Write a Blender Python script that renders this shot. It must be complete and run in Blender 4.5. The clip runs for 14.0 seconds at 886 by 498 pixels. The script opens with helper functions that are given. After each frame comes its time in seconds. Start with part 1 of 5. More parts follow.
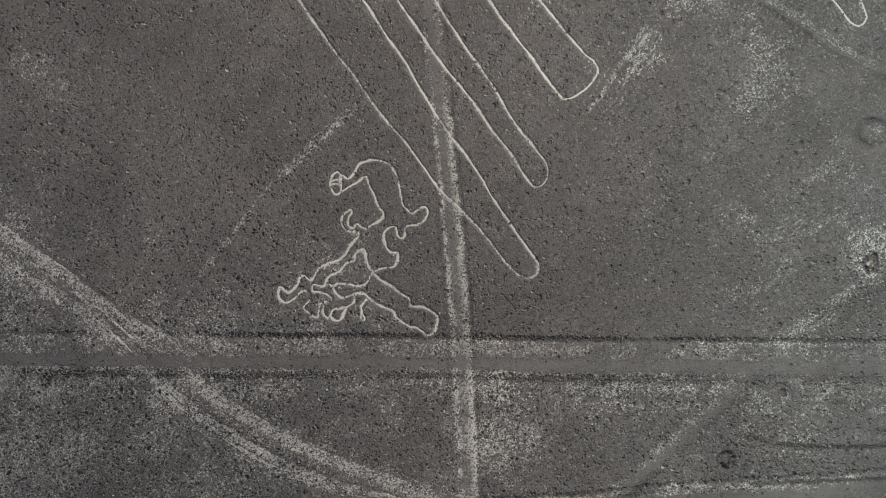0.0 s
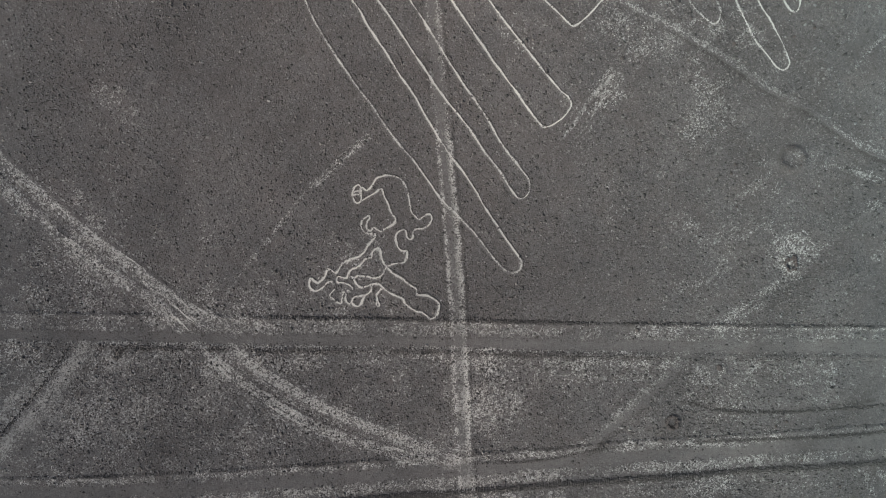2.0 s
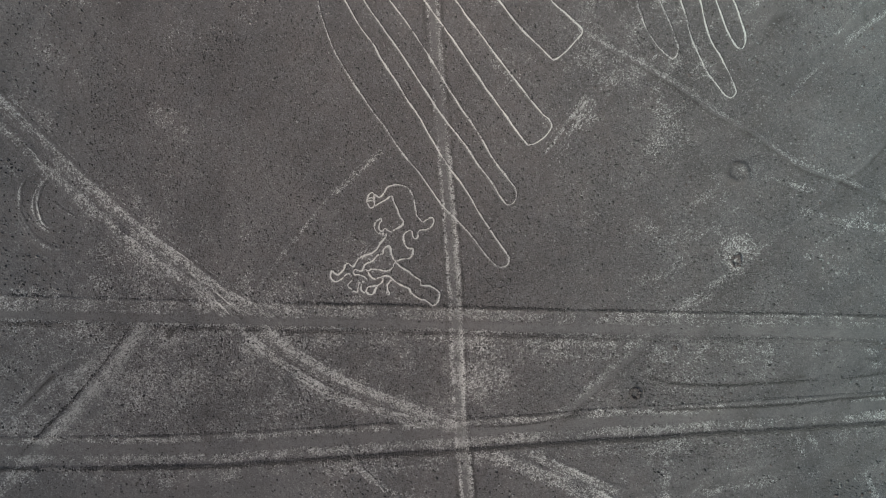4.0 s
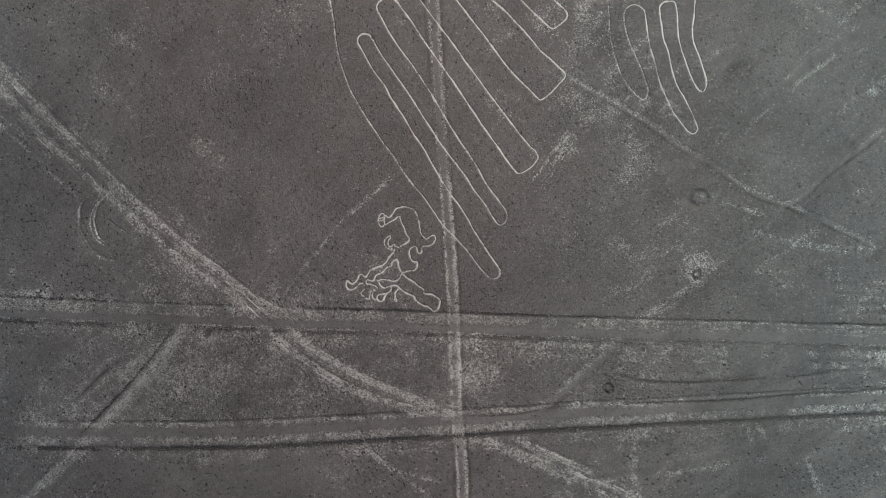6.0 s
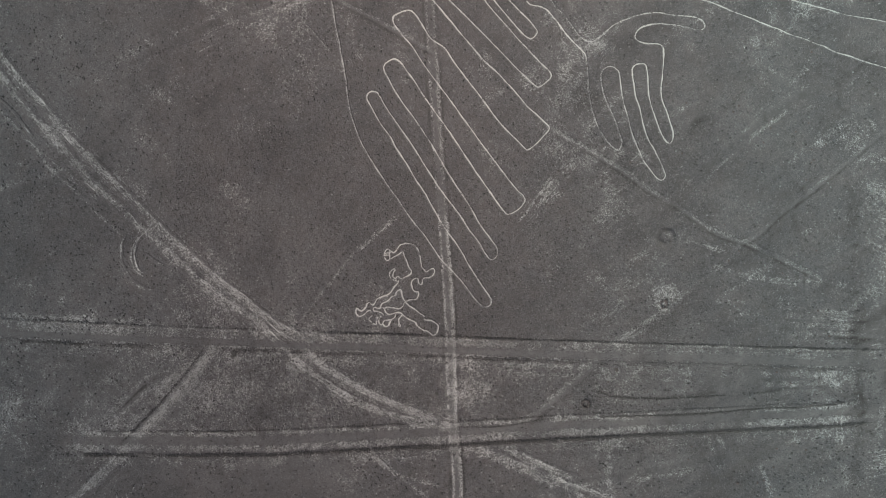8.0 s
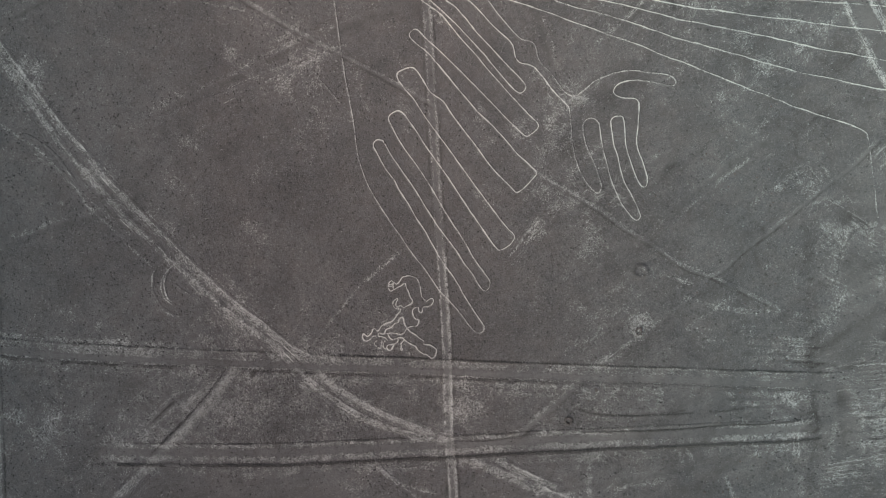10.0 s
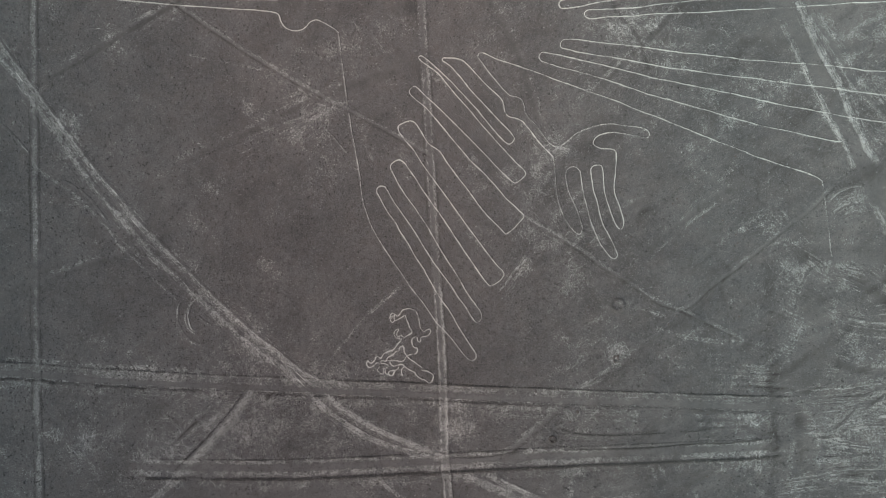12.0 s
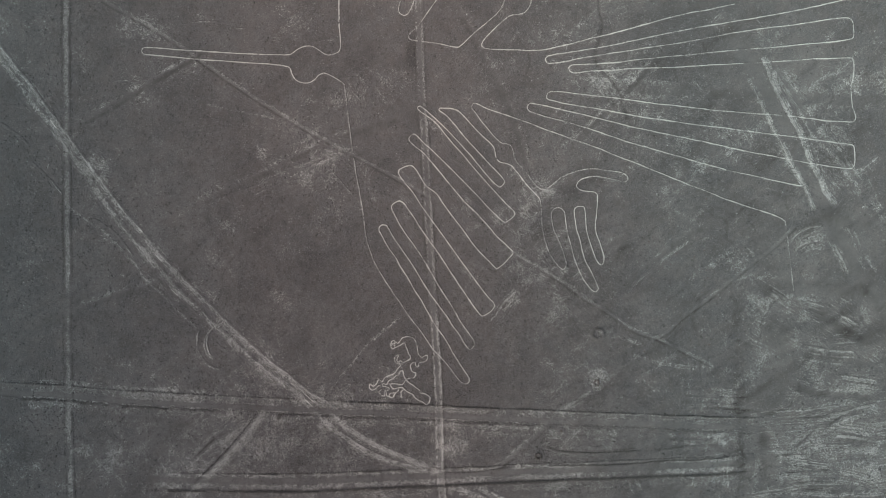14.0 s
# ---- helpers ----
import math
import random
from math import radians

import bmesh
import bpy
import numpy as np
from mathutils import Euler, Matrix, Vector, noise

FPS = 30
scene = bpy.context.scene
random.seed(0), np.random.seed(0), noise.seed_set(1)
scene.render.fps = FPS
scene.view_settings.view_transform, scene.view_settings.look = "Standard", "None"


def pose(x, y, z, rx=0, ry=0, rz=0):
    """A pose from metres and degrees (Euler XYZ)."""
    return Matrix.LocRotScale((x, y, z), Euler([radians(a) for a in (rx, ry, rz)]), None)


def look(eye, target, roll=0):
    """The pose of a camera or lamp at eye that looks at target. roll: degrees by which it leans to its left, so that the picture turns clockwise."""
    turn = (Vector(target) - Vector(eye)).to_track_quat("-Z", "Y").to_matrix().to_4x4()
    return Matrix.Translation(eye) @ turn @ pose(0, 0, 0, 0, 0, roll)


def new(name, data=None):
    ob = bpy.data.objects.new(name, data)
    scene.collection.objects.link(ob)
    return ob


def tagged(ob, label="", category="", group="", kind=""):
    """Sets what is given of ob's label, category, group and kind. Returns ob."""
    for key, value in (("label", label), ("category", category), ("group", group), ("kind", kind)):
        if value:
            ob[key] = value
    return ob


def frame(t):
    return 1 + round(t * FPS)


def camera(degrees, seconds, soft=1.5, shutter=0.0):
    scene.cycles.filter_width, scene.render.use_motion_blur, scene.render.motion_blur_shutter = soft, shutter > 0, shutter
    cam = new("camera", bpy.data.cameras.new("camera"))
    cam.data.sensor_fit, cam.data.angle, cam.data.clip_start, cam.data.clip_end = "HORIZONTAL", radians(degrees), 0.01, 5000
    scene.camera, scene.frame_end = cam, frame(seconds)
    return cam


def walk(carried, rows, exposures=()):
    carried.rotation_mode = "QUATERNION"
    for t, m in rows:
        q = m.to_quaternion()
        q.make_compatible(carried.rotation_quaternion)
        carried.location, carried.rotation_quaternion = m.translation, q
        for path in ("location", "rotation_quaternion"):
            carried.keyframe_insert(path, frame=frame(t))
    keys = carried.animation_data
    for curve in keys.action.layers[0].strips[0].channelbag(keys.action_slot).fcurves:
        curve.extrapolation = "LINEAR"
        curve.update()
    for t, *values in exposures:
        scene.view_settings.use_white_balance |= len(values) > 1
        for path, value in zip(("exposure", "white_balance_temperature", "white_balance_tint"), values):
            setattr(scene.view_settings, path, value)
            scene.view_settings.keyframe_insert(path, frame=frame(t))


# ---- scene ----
cam = camera(73.0, 14.0, soft=1.1)
ROWS = [
    (0.0, 1.10, 6.12, 43.57, 0.068, 0.098, -1.700),
    (0.5, 1.00, 6.12, 45.86, 0.083, 0.015, -1.708),
    (1.0, 0.89, 6.08, 48.48, 0.118, -0.061, -1.541),
    (1.5, 0.82, 6.04, 50.76, 0.133, -0.158, -1.393),
    (2.0, 0.72, 5.98, 53.38, 0.156, -0.229, -1.225),
    (2.5, 0.71, 5.96, 55.73, 0.129, -0.223, -1.124),
    (3.0, 0.70, 5.97, 58.42, 0.060, -0.217, -1.097),
    (5.5, 0.95, 7.36, 70.94, -0.491, 0.042, -0.507),
    (6.0, 0.97, 8.30, 73.61, -0.570, 0.056, -0.442),
    (6.5, 1.05, 9.26, 75.94, -0.605, 0.065, -0.373),
    (7.0, 1.06, 10.41, 78.58, -0.595, 0.033, -0.283),
    (7.5, 1.11, 11.46, 80.91, -0.559, 0.020, -0.244),
    (8.0, 1.26, 12.66, 83.62, -0.474, 0.060, -0.243),
    (10.5, 1.65, 18.54, 95.77, -0.097, -0.011, 0.025),
    (11.0, 1.92, 20.07, 98.42, -0.085, 0.069, 0.029),
    (11.5, 2.04, 21.52, 100.74, -0.092, 0.047, 0.045),
    (12.0, 2.22, 23.16, 103.39, -0.048, 0.064, 0.077),
    (12.5, 2.36, 24.73, 105.77, -0.068, 0.060, 0.128),
    (13.0, 2.53, 26.45, 108.49, -0.116, 0.054, 0.126),
    (13.5, 2.84, 27.93, 110.80, -0.100, 0.093, 0.185),
    (14.0, 2.97, 29.66, 113.40, -0.140, 0.091, 0.246),
]
walk(cam, [(t, pose(x, y, z, rx, ry, rz)) for t, x, y, z, rx, ry, rz in ROWS], [(0.0, 0.0, 6450, 5.0), (1.0, 0.0, 6240, 5.6), (3.0, 0.0, 6240, 6.2), (6.0, 0.0, 6380, 8.5), (8.0, 0.0, 6400, 9.5), (14.0, 0.0, 6420, 10.0)])

# ---- daylight: high thin overcast, a broad weak sun ----
world = bpy.data.worlds.new("overcast_sky")
scene.world = world
world.use_nodes = True
wn = world.node_tree
sky = wn.nodes.new("ShaderNodeTexSky")
sky.sky_type, sky.sun_disc = "NISHITA", False
sky.sun_elevation, sky.sun_rotation = radians(37), radians(-130)
sky.dust_density = 4.0
wn.links.new(sky.outputs[0], wn.nodes["Background"].inputs[0])
wn.nodes["Background"].inputs[1].default_value = 0.1
sun = new("sun", bpy.data.lights.new("sun", "SUN"))
sun.data.energy, sun.data.angle, sun.data.color = 4.25, radians(12), (1.0, 0.97, 0.93)
sun.matrix_world = look((-62, -52, 62), (0, 0, 0))
scene.view_settings.exposure = 0.0


# ---- materials ----
def node(tree, kind, **values):
    n = tree.nodes.new(kind)
    for key, value in values.items():
        n.inputs[key].default_value = value
    return n


def maths(tree, op, a, b=0.0, c=None):
    n = tree.nodes.new("ShaderNodeMath")
    n.operation = op
    for i, v in enumerate((a, b) if c is None else (a, b, c)):
        if isinstance(v, (int, float)):
            n.inputs[i].default_value = v
        else:
            tree.links.new(v, n.inputs[i])
    return n.outputs[0]


def blend(tree, fac, a, b):
    n = tree.nodes.new("ShaderNodeMix")
    n.data_type = "RGBA"
    for i, v in ((0, fac), (6, a), (7, b)):
        if isinstance(v, tuple):
            n.inputs[i].default_value = (*v, 1)
        elif isinstance(v, (int, float)):
            n.inputs[i].default_value = v
        else:
            tree.links.new(v, n.inputs[i])
    return n.outputs[2]


def ramp(tree, fac, *stops):
    n = tree.nodes.new("ShaderNodeValToRGB")
    while len(n.color_ramp.elements) < len(stops):
        n.color_ramp.elements.new(0.5)
    for e, (at, col) in zip(n.color_ramp.elements, stops):
        e.position, e.color = at, (*col, 1)
    tree.links.new(fac, n.inputs[0])
    return n.outputs[0]


def span(tree, value, lo, hi):
    n = tree.nodes.new("ShaderNodeMapRange")
    n.interpolation_type = "SMOOTHSTEP"
    n.inputs[1].default_value, n.inputs[2].default_value = lo, hi
    tree.links.new(value, n.inputs[0])
    return n.outputs[0]


def desert_material():
    """Varnished brown stones over pale silt. Attributes: pale (bared silt), dark (heaped stones), bare (packed by
    wheels), lens_tint (the lens's grey-green edge cast, put into the colour), rake and across (how strong the furrows
    are, and metres across them).
    """
    m = bpy.data.materials.new("desert_pavement")
    m.use_nodes = True
    t = m.node_tree
    L = t.links.new
    where = t.nodes.new("ShaderNodeNewGeometry").outputs["Position"]

    def attr(name):
        a = t.nodes.new("ShaderNodeAttribute")
        a.attribute_name = name
        return a.outputs["Fac"]

    def noise_at(scale, detail=2.0, rough=0.55):
        n = node(t, "ShaderNodeTexNoise", Scale=scale, Detail=detail, Roughness=rough)
        L(where, n.inputs["Vector"])
        return n.outputs[0]

    pale, dark, bare, lens_tint, rake, across = attr("pale"), attr("dark"), attr("bare"), attr("lens_tint"), attr("rake"), attr("across")
    cells = node(t, "ShaderNodeTexVoronoi", Scale=10.5)
    L(where, cells.inputs["Vector"])
    tone = t.nodes.new("ShaderNodeSeparateColor")
    L(cells.outputs["Color"], tone.inputs[0])
    grit, clump, field, drift = noise_at(16, 3, 0.7), noise_at(3.2, 4, 0.7), noise_at(0.3, 7, 0.68), noise_at(0.05, 3, 0.5)
    mid = noise_at(1.3, 4, 0.62)
    # furrows: lines that follow what has been dragged or driven along, broken here and there
    furrow = node(t, "ShaderNodeTexNoise", Scale=2.6, Detail=2.5, Roughness=0.6)
    furrow.noise_dimensions = "1D"
    L(maths(t, "ADD", across, maths(t, "MULTIPLY", mid, 0.35)), furrow.inputs["W"])
    lines = maths(t, "MULTIPLY", rake, maths(t, "MULTIPLY", maths(t, "SUBTRACT", furrow.outputs[0], 0.5), maths(t, "MULTIPLY", span(t, field, 0.30, 0.58), maths(t, "ADD", 0.35, maths(t, "MULTIPLY", clump, 1.3)))))
    # how much silt shows between the stones
    cover = maths(t, "ADD", pale, maths(t, "MULTIPLY", maths(t, "SUBTRACT", tone.outputs[0], 0.5), maths(t, "ADD", 0.41, maths(t, "MULTIPLY", span(t, pale, 0.08, 0.5), 0.50))))
    cover = maths(t, "ADD", cover, maths(t, "MULTIPLY", maths(t, "SUBTRACT", mid, 0.5), 0.78))
    cover = maths(t, "ADD", cover, maths(t, "MULTIPLY", lines, 2.8))
    cover = maths(t, "ADD", cover, maths(t, "MULTIPLY", maths(t, "SUBTRACT", clump, 0.5), 1.1))
    cover = maths(t, "ADD", cover, maths(t, "MULTIPLY", maths(t, "SUBTRACT", field, 0.5), 0.95))
    cover = maths(t, "ADD", cover, maths(t, "MULTIPLY", maths(t, "SUBTRACT", grit, 0.5), 0.60))
    silt_amount = span(t, cover, 0.38, 0.80)
    stone = ramp(t, tone.outputs[1], (0.0, (0.064, 0.059, 0.056)), (0.12, (0.100, 0.092, 0.088)), (0.55, (0.122, 0.112, 0.107)), (0.9, (0.146, 0.135, 0.128)), (1.0, (0.22, 0.206, 0.194)))
    stone = blend(t, maths(t, "MULTIPLY", span(t, clump, 0.5, 0.32), 0.35), stone, (0.062, 0.056, 0.053))
    stone = blend(t, maths(t, "MULTIPLY", span(t, field, 0.35, 0.7), 0.5), stone, (0.112, 0.094, 0.086))
    thin = ramp(t, tone.outputs[2], (0.0, (0.15, 0.140, 0.131)), (0.5, (0.27, 0.255, 0.238)), (0.85, (0.42, 0.40, 0.375)), (1.0, (0.54, 0.52, 0.49)))
    deep = blend(t, grit, (0.42, 0.392, 0.352), (0.60, 0.567, 0.515))
    silt = blend(t, span(t, pale, 0.15, 1.1), thin, deep)
    col = blend(t, silt_amount, stone, silt)
    packed = blend(t, clump, (0.122, 0.112, 0.105), (0.168, 0.156, 0.146))
    col = blend(t, maths(t, "MULTIPLY", bare, maths(t, "ADD", 0.15, maths(t, "MULTIPLY", clump, 1.1))), col, packed)
    heap = maths(t, "MULTIPLY", dark, span(t, maths(t, "ADD", maths(t, "ADD", maths(t, "MULTIPLY", clump, 0.8), maths(t, "MULTIPLY", grit, 0.5)), maths(t, "MULTIPLY", dark, 0.5)), 0.42, 1.0))
    col = blend(t, heap, col, (0.040, 0.034, 0.031))
    # grey-green cast of the lens towards the sides, multiplied into the ground colour
    tinted = t.nodes.new("ShaderNodeMix")
    tinted.data_type, tinted.blend_type = "RGBA", "MULTIPLY"
    tinted.inputs[7].default_value = (0.85, 1.03, 1.065, 1)
    L(lens_tint, tinted.inputs[0])
    L(col, tinted.inputs[6])
    col = tinted.outputs[2]
    wide = t.nodes.new("ShaderNodeMix")
    wide.data_type, wide.blend_type = "RGBA", "MULTIPLY"
    wide.inputs[0].default_value = 1.0
    L(col, wide.inputs[6])
    L(ramp(t, drift, (0.3, (0.84, 0.83, 0.83)), (0.7, (1.12, 1.10, 1.09))), wide.inputs[7])
    uneven = t.nodes.new("ShaderNodeMix")
    uneven.data_type, uneven.blend_type = "RGBA", "MULTIPLY"
    uneven.inputs[0].default_value = 1.0
    L(wide.outputs[2], uneven.inputs[6])
    L(ramp(t, noise_at(0.16, 3, 0.6), (0.3, (0.88, 0.88, 0.88)), (0.7, (1.11, 1.10, 1.10))), uneven.inputs[7])
    bsdf = t.nodes["Principled BSDF"]
    L(uneven.outputs[2], bsdf.inputs["Base Color"])
    bsdf.inputs["Roughness"].default_value = 0.95
    bsdf.inputs["Diffuse Roughness"].default_value = 1.0
    bsdf.inputs["Specular IOR Level"].default_value = 0.15
    bump = node(t, "ShaderNodeBump", Strength=0.5, Distance=0.06)
    L(maths(t, "ADD", maths(t, "MULTIPLY", grit, 0.7), maths(t, "ADD", maths(t, "MULTIPLY", cells.outputs["Distance"], -0.9), maths(t, "ADD", maths(t, "MULTIPLY", lines, 3.0), maths(t, "MULTIPLY", mid, 2.2)))), bump.inputs["Height"])
    L(bump.outputs[0], bsdf.inputs["Normal"])
    return m


def stone_material(name, *stops):
    m = bpy.data.materials.new(name)
    m.use_nodes = True
    t = m.node_tree
    rnd = t.nodes.new("ShaderNodeNewGeometry").outputs["Random Per Island"]
    n = node(t, "ShaderNodeTexNoise", Scale=22.0, Detail=3.0)
    t.links.new(t.nodes.new("ShaderNodeTexCoord").outputs["Object"], n.inputs["Vector"])
    col = ramp(t, rnd, *stops)
    col = blend(t, maths(t, "MULTIPLY", n.outputs[0], 0.35), col, (0.17, 0.145, 0.128))
    # the same lens cast, coloured into the stones
    lens_attr = t.nodes.new("ShaderNodeAttribute")
    lens_attr.attribute_name = "lens_tint"
    tinted = t.nodes.new("ShaderNodeMix")
    tinted.data_type, tinted.blend_type = "RGBA", "MULTIPLY"
    tinted.inputs[7].default_value = (0.80, 1.03, 1.08, 1)
    t.links.new(lens_attr.outputs["Fac"], tinted.inputs[0])
    t.links.new(col, tinted.inputs[6])
    bsdf = t.nodes["Principled BSDF"]
    t.links.new(tinted.outputs[2], bsdf.inputs["Base Color"])
    bsdf.inputs["Roughness"].default_value = 0.85
    return m


DESERT = desert_material()
STONES = stone_material("varnished_stones", (0.0, (0.04, 0.035, 0.033)), (0.40, (0.07, 0.061, 0.056)), (0.62, (0.10, 0.085, 0.076)), (0.86, (0.15, 0.132, 0.12)), (0.95, (0.18, 0.165, 0.152)), (1.0, (0.24, 0.225, 0.207)))
DARK_STONES = stone_material("dark_stones", (0.0, (0.025, 0.022, 0.021)), (1.0, (0.06, 0.052, 0.047)))

# ---- the plan: where silt is bared, stones are heaped, wheels have packed the dust ----
X0, X1, Y0, Y1, CELL = -96.0, 102.0, -40.0, 90.0, 0.125
NX, NY = int((X1 - X0) / CELL) + 1, int((Y1 - Y0) / CELL) + 1
GX, GY = X0 + CELL * np.arange(NX), Y0 + CELL * np.arange(NY)


def value_noise(xs, ys, size, seed, octaves=3):
    """Smooth noise of 0 to 1 on the grid xs by ys; size in metres."""
    out, total, weight = np.zeros((len(ys), len(xs)), np.float32), 0.0, 1.0
    for o in range(octaves):
        r = np.random.default_rng(seed + 31 * o)
        u, v = (xs - xs[0]) / size, (ys - ys[0]) / size
        g = r.random((int(v[-1]) + 3, int(u[-1]) + 3)).astype(np.float32)
        iu, iv = u.astype(int), v.astype(int)
        fu, fv = u - iu, v - iv
        fu, fv = (fu * fu * (3 - 2 * fu)).astype(np.float32), (fv * fv * (3 - 2 * fv)).astype(np.float32)[:, None]
        low = g[iv][:, iu] * (1 - fu) + g[iv][:, iu + 1] * fu
        high = g[iv + 1][:, iu] * (1 - fu) + g[iv + 1][:, iu + 1] * fu
        out += weight * (low * (1 - fv) + high * fv)
        total += weight
        size, weight = size / 2.1, weight * 0.55
    return out / total


def streak_noise(angle, length, breadth, seed, octaves=3):
    """Noise of 0 to 1 over the plan, drawn out along a direction."""
    c, s = math.cos(radians(angle)), math.sin(radians(angle))
    x, y = GX[None].astype(np.float32), GY[:, None].astype(np.float32)
    out, total, weight = 0.0, 0.0, 1.0
    for o in range(octaves):
        g = np.random.default_rng(seed + 17 * o).random((256, 256)).astype(np.float32)
        u, v = (c * x + s * y) / length + 400, (c * y - s * x) / breadth + 400
        iu, iv = u.astype(int), v.astype(int)
        fu, fv = u - iu, v - iv
        fu, fv = fu * fu * (3 - 2 * fu), fv * fv * (3 - 2 * fv)
        a, b, e, d = iu % 256, (iu + 1) % 256, iv % 256, (iv + 1) % 256
        out = out + weight * ((g[e, a] * (1 - fu) + g[e, b] * fu) * (1 - fv) + (g[d, a] * (1 - fu) + g[d, b] * fu) * fv)
        total, weight = total + weight, weight * 0.6
        length, breadth = length / 1.9, breadth / 2.0
    return out / total


def smooth_line(points, step):
    """A rounded line through the points, in steps of about that many metres."""
    p = np.array(points, float)
    p = np.vstack([2 * p[0] - p[1], p, 2 * p[-1] - p[-2]])
    out = []
    for a, b, c, d in zip(p, p[1:], p[2:], p[3:]):
        ta, tb, tc = np.linalg.norm(b - a) ** 0.5 + 1e-6, np.linalg.norm(c - b) ** 0.5 + 1e-6, np.linalg.norm(d - c) ** 0.5 + 1e-6
        m1 = (c - b) + tb * ((b - a) / ta - (c - a) / (ta + tb))
        m2 = (c - b) + tb * ((d - c) / tc - (d - b) / (tb + tc))
        s = np.linspace(0, 1, max(2, int(np.linalg.norm(c - b) / step) + 1), endpoint=False)[:, None]
        out.append((2 * s**3 - 3 * s**2 + 1) * b + (s**3 - 2 * s**2 + s) * m1 + (3 * s**2 - 2 * s**3) * c + (s**3 - s**2) * m2)
    return np.vstack([*out, p[-2:-1]])


PALE = 0.03 + 0.16 * value_noise(GX, GY, 14.0, 1, 4) + 0.24 * (value_noise(GX, GY, 2.5, 2, 3) - 0.5)
PALE += 0.45 * np.clip(value_noise(GX, GY, 11.0, 51, 5) - 0.56, 0, 1) + 0.5 * np.clip(value_noise(GX, GY, 4.0, 52, 4) - 0.58, 0, 1)
DARK = np.clip(0.9 * (value_noise(GX, GY, 8.0, 3, 5) - 0.55), 0, 0.5)
# diagonal washes: the shading of their slopes, put into dark and pale tone
SLOPE_SHADE = streak_noise(38, 13.0, 3.0, 91, 4)
EASTWARD = np.clip((GX + 10) / 40, 0.5, 1)[None].astype(np.float32)
DARK += 1.2 * np.clip(SLOPE_SHADE - 0.56, 0, 0.5) * EASTWARD
PALE += 0.8 * np.clip(0.43 - SLOPE_SHADE, 0, 0.5) * EASTWARD + 0.5 * np.clip(streak_noise(128, 7.0, 2.2, 95, 4) - 0.6, 0, 0.5)
BARE = np.zeros((NY, NX), np.float32)
LENS_TINT = np.zeros((NY, NX), np.float32)
LOCAL = np.zeros((NY, NX), np.float32)
RAKE = np.zeros((NY, NX), np.float32)
ACROSS = np.zeros((NY, NX), np.float32)
RAGGED = value_noise(GX, GY, 1.1, 5, 4)
LONG = value_noise(GX, GY, 6.0, 6, 3)
WASH = 0.5 * LONG + 0.5 * streak_noise(86, 4.0, 0.8, 99, 3)
BROAD = (1.1 * (value_noise(GX, GY, 45.0, 11, 3) - 0.5) + 0.20 * (value_noise(GX, GY, 4.0, 12, 3) - 0.5) + (1.25 * EASTWARD) * (streak_noise(38, 11.0, 3.6, 92, 3) - 0.5) + 0.07 * (RAGGED - 0.5)).astype(np.float32)
CHANNEL = {"pale": PALE, "dark": DARK, "bare": BARE, "lens_tint": LENS_TINT, "local": LOCAL, "broad": BROAD}


def side_distance(points, reach):
    """Signed distance from a line (left of it positive), and the window of the plan round it."""
    p = smooth_line(points, 1.5)
    lo, hi = p.min(0) - reach, p.max(0) + reach
    i0, i1 = np.clip(np.searchsorted(GX, (lo[0], hi[0])), 0, NX)
    j0, j1 = np.clip(np.searchsorted(GY, (lo[1], hi[1])), 0, NY)
    best = np.full((j1 - j0, i1 - i0), 99.0, np.float32)
    for k, (a, b) in enumerate(zip(p, p[1:])):
        u0, u1 = np.clip(np.searchsorted(GX, (min(a[0], b[0]) - reach, max(a[0], b[0]) + reach)), i0, i1)
        v0, v1 = np.clip(np.searchsorted(GY, (min(a[1], b[1]) - reach, max(a[1], b[1]) + reach)), j0, j1)
        if u1 <= u0 or v1 <= v0:
            continue
        dx, dy = GX[u0:u1][None] - a[0], GY[v0:v1][:, None] - a[1]
        ex, ey = b - a
        n = math.hypot(ex, ey) + 1e-9
        raw = (dx * ex + dy * ey) / n**2
        s = np.clip(raw, 0, 1)
        d = np.hypot(dx - s * ex, dy - s * ey) * np.where(dy * ex - dx * ey >= 0, 1, -1)
        if k == 0:
            d[raw < 0] = 99.0
        if k == len(p) - 2:
            d[raw > 1] = 99.0
        w = best[v0 - j0 : v1 - j0, u0 - i0 : u1 - i0]
        np.copyto(w, d, where=np.abs(d) < np.abs(w), casting="same_kind")
    return best, (slice(j0, j1), slice(i0, i1))


LINES_RAKED = [0]


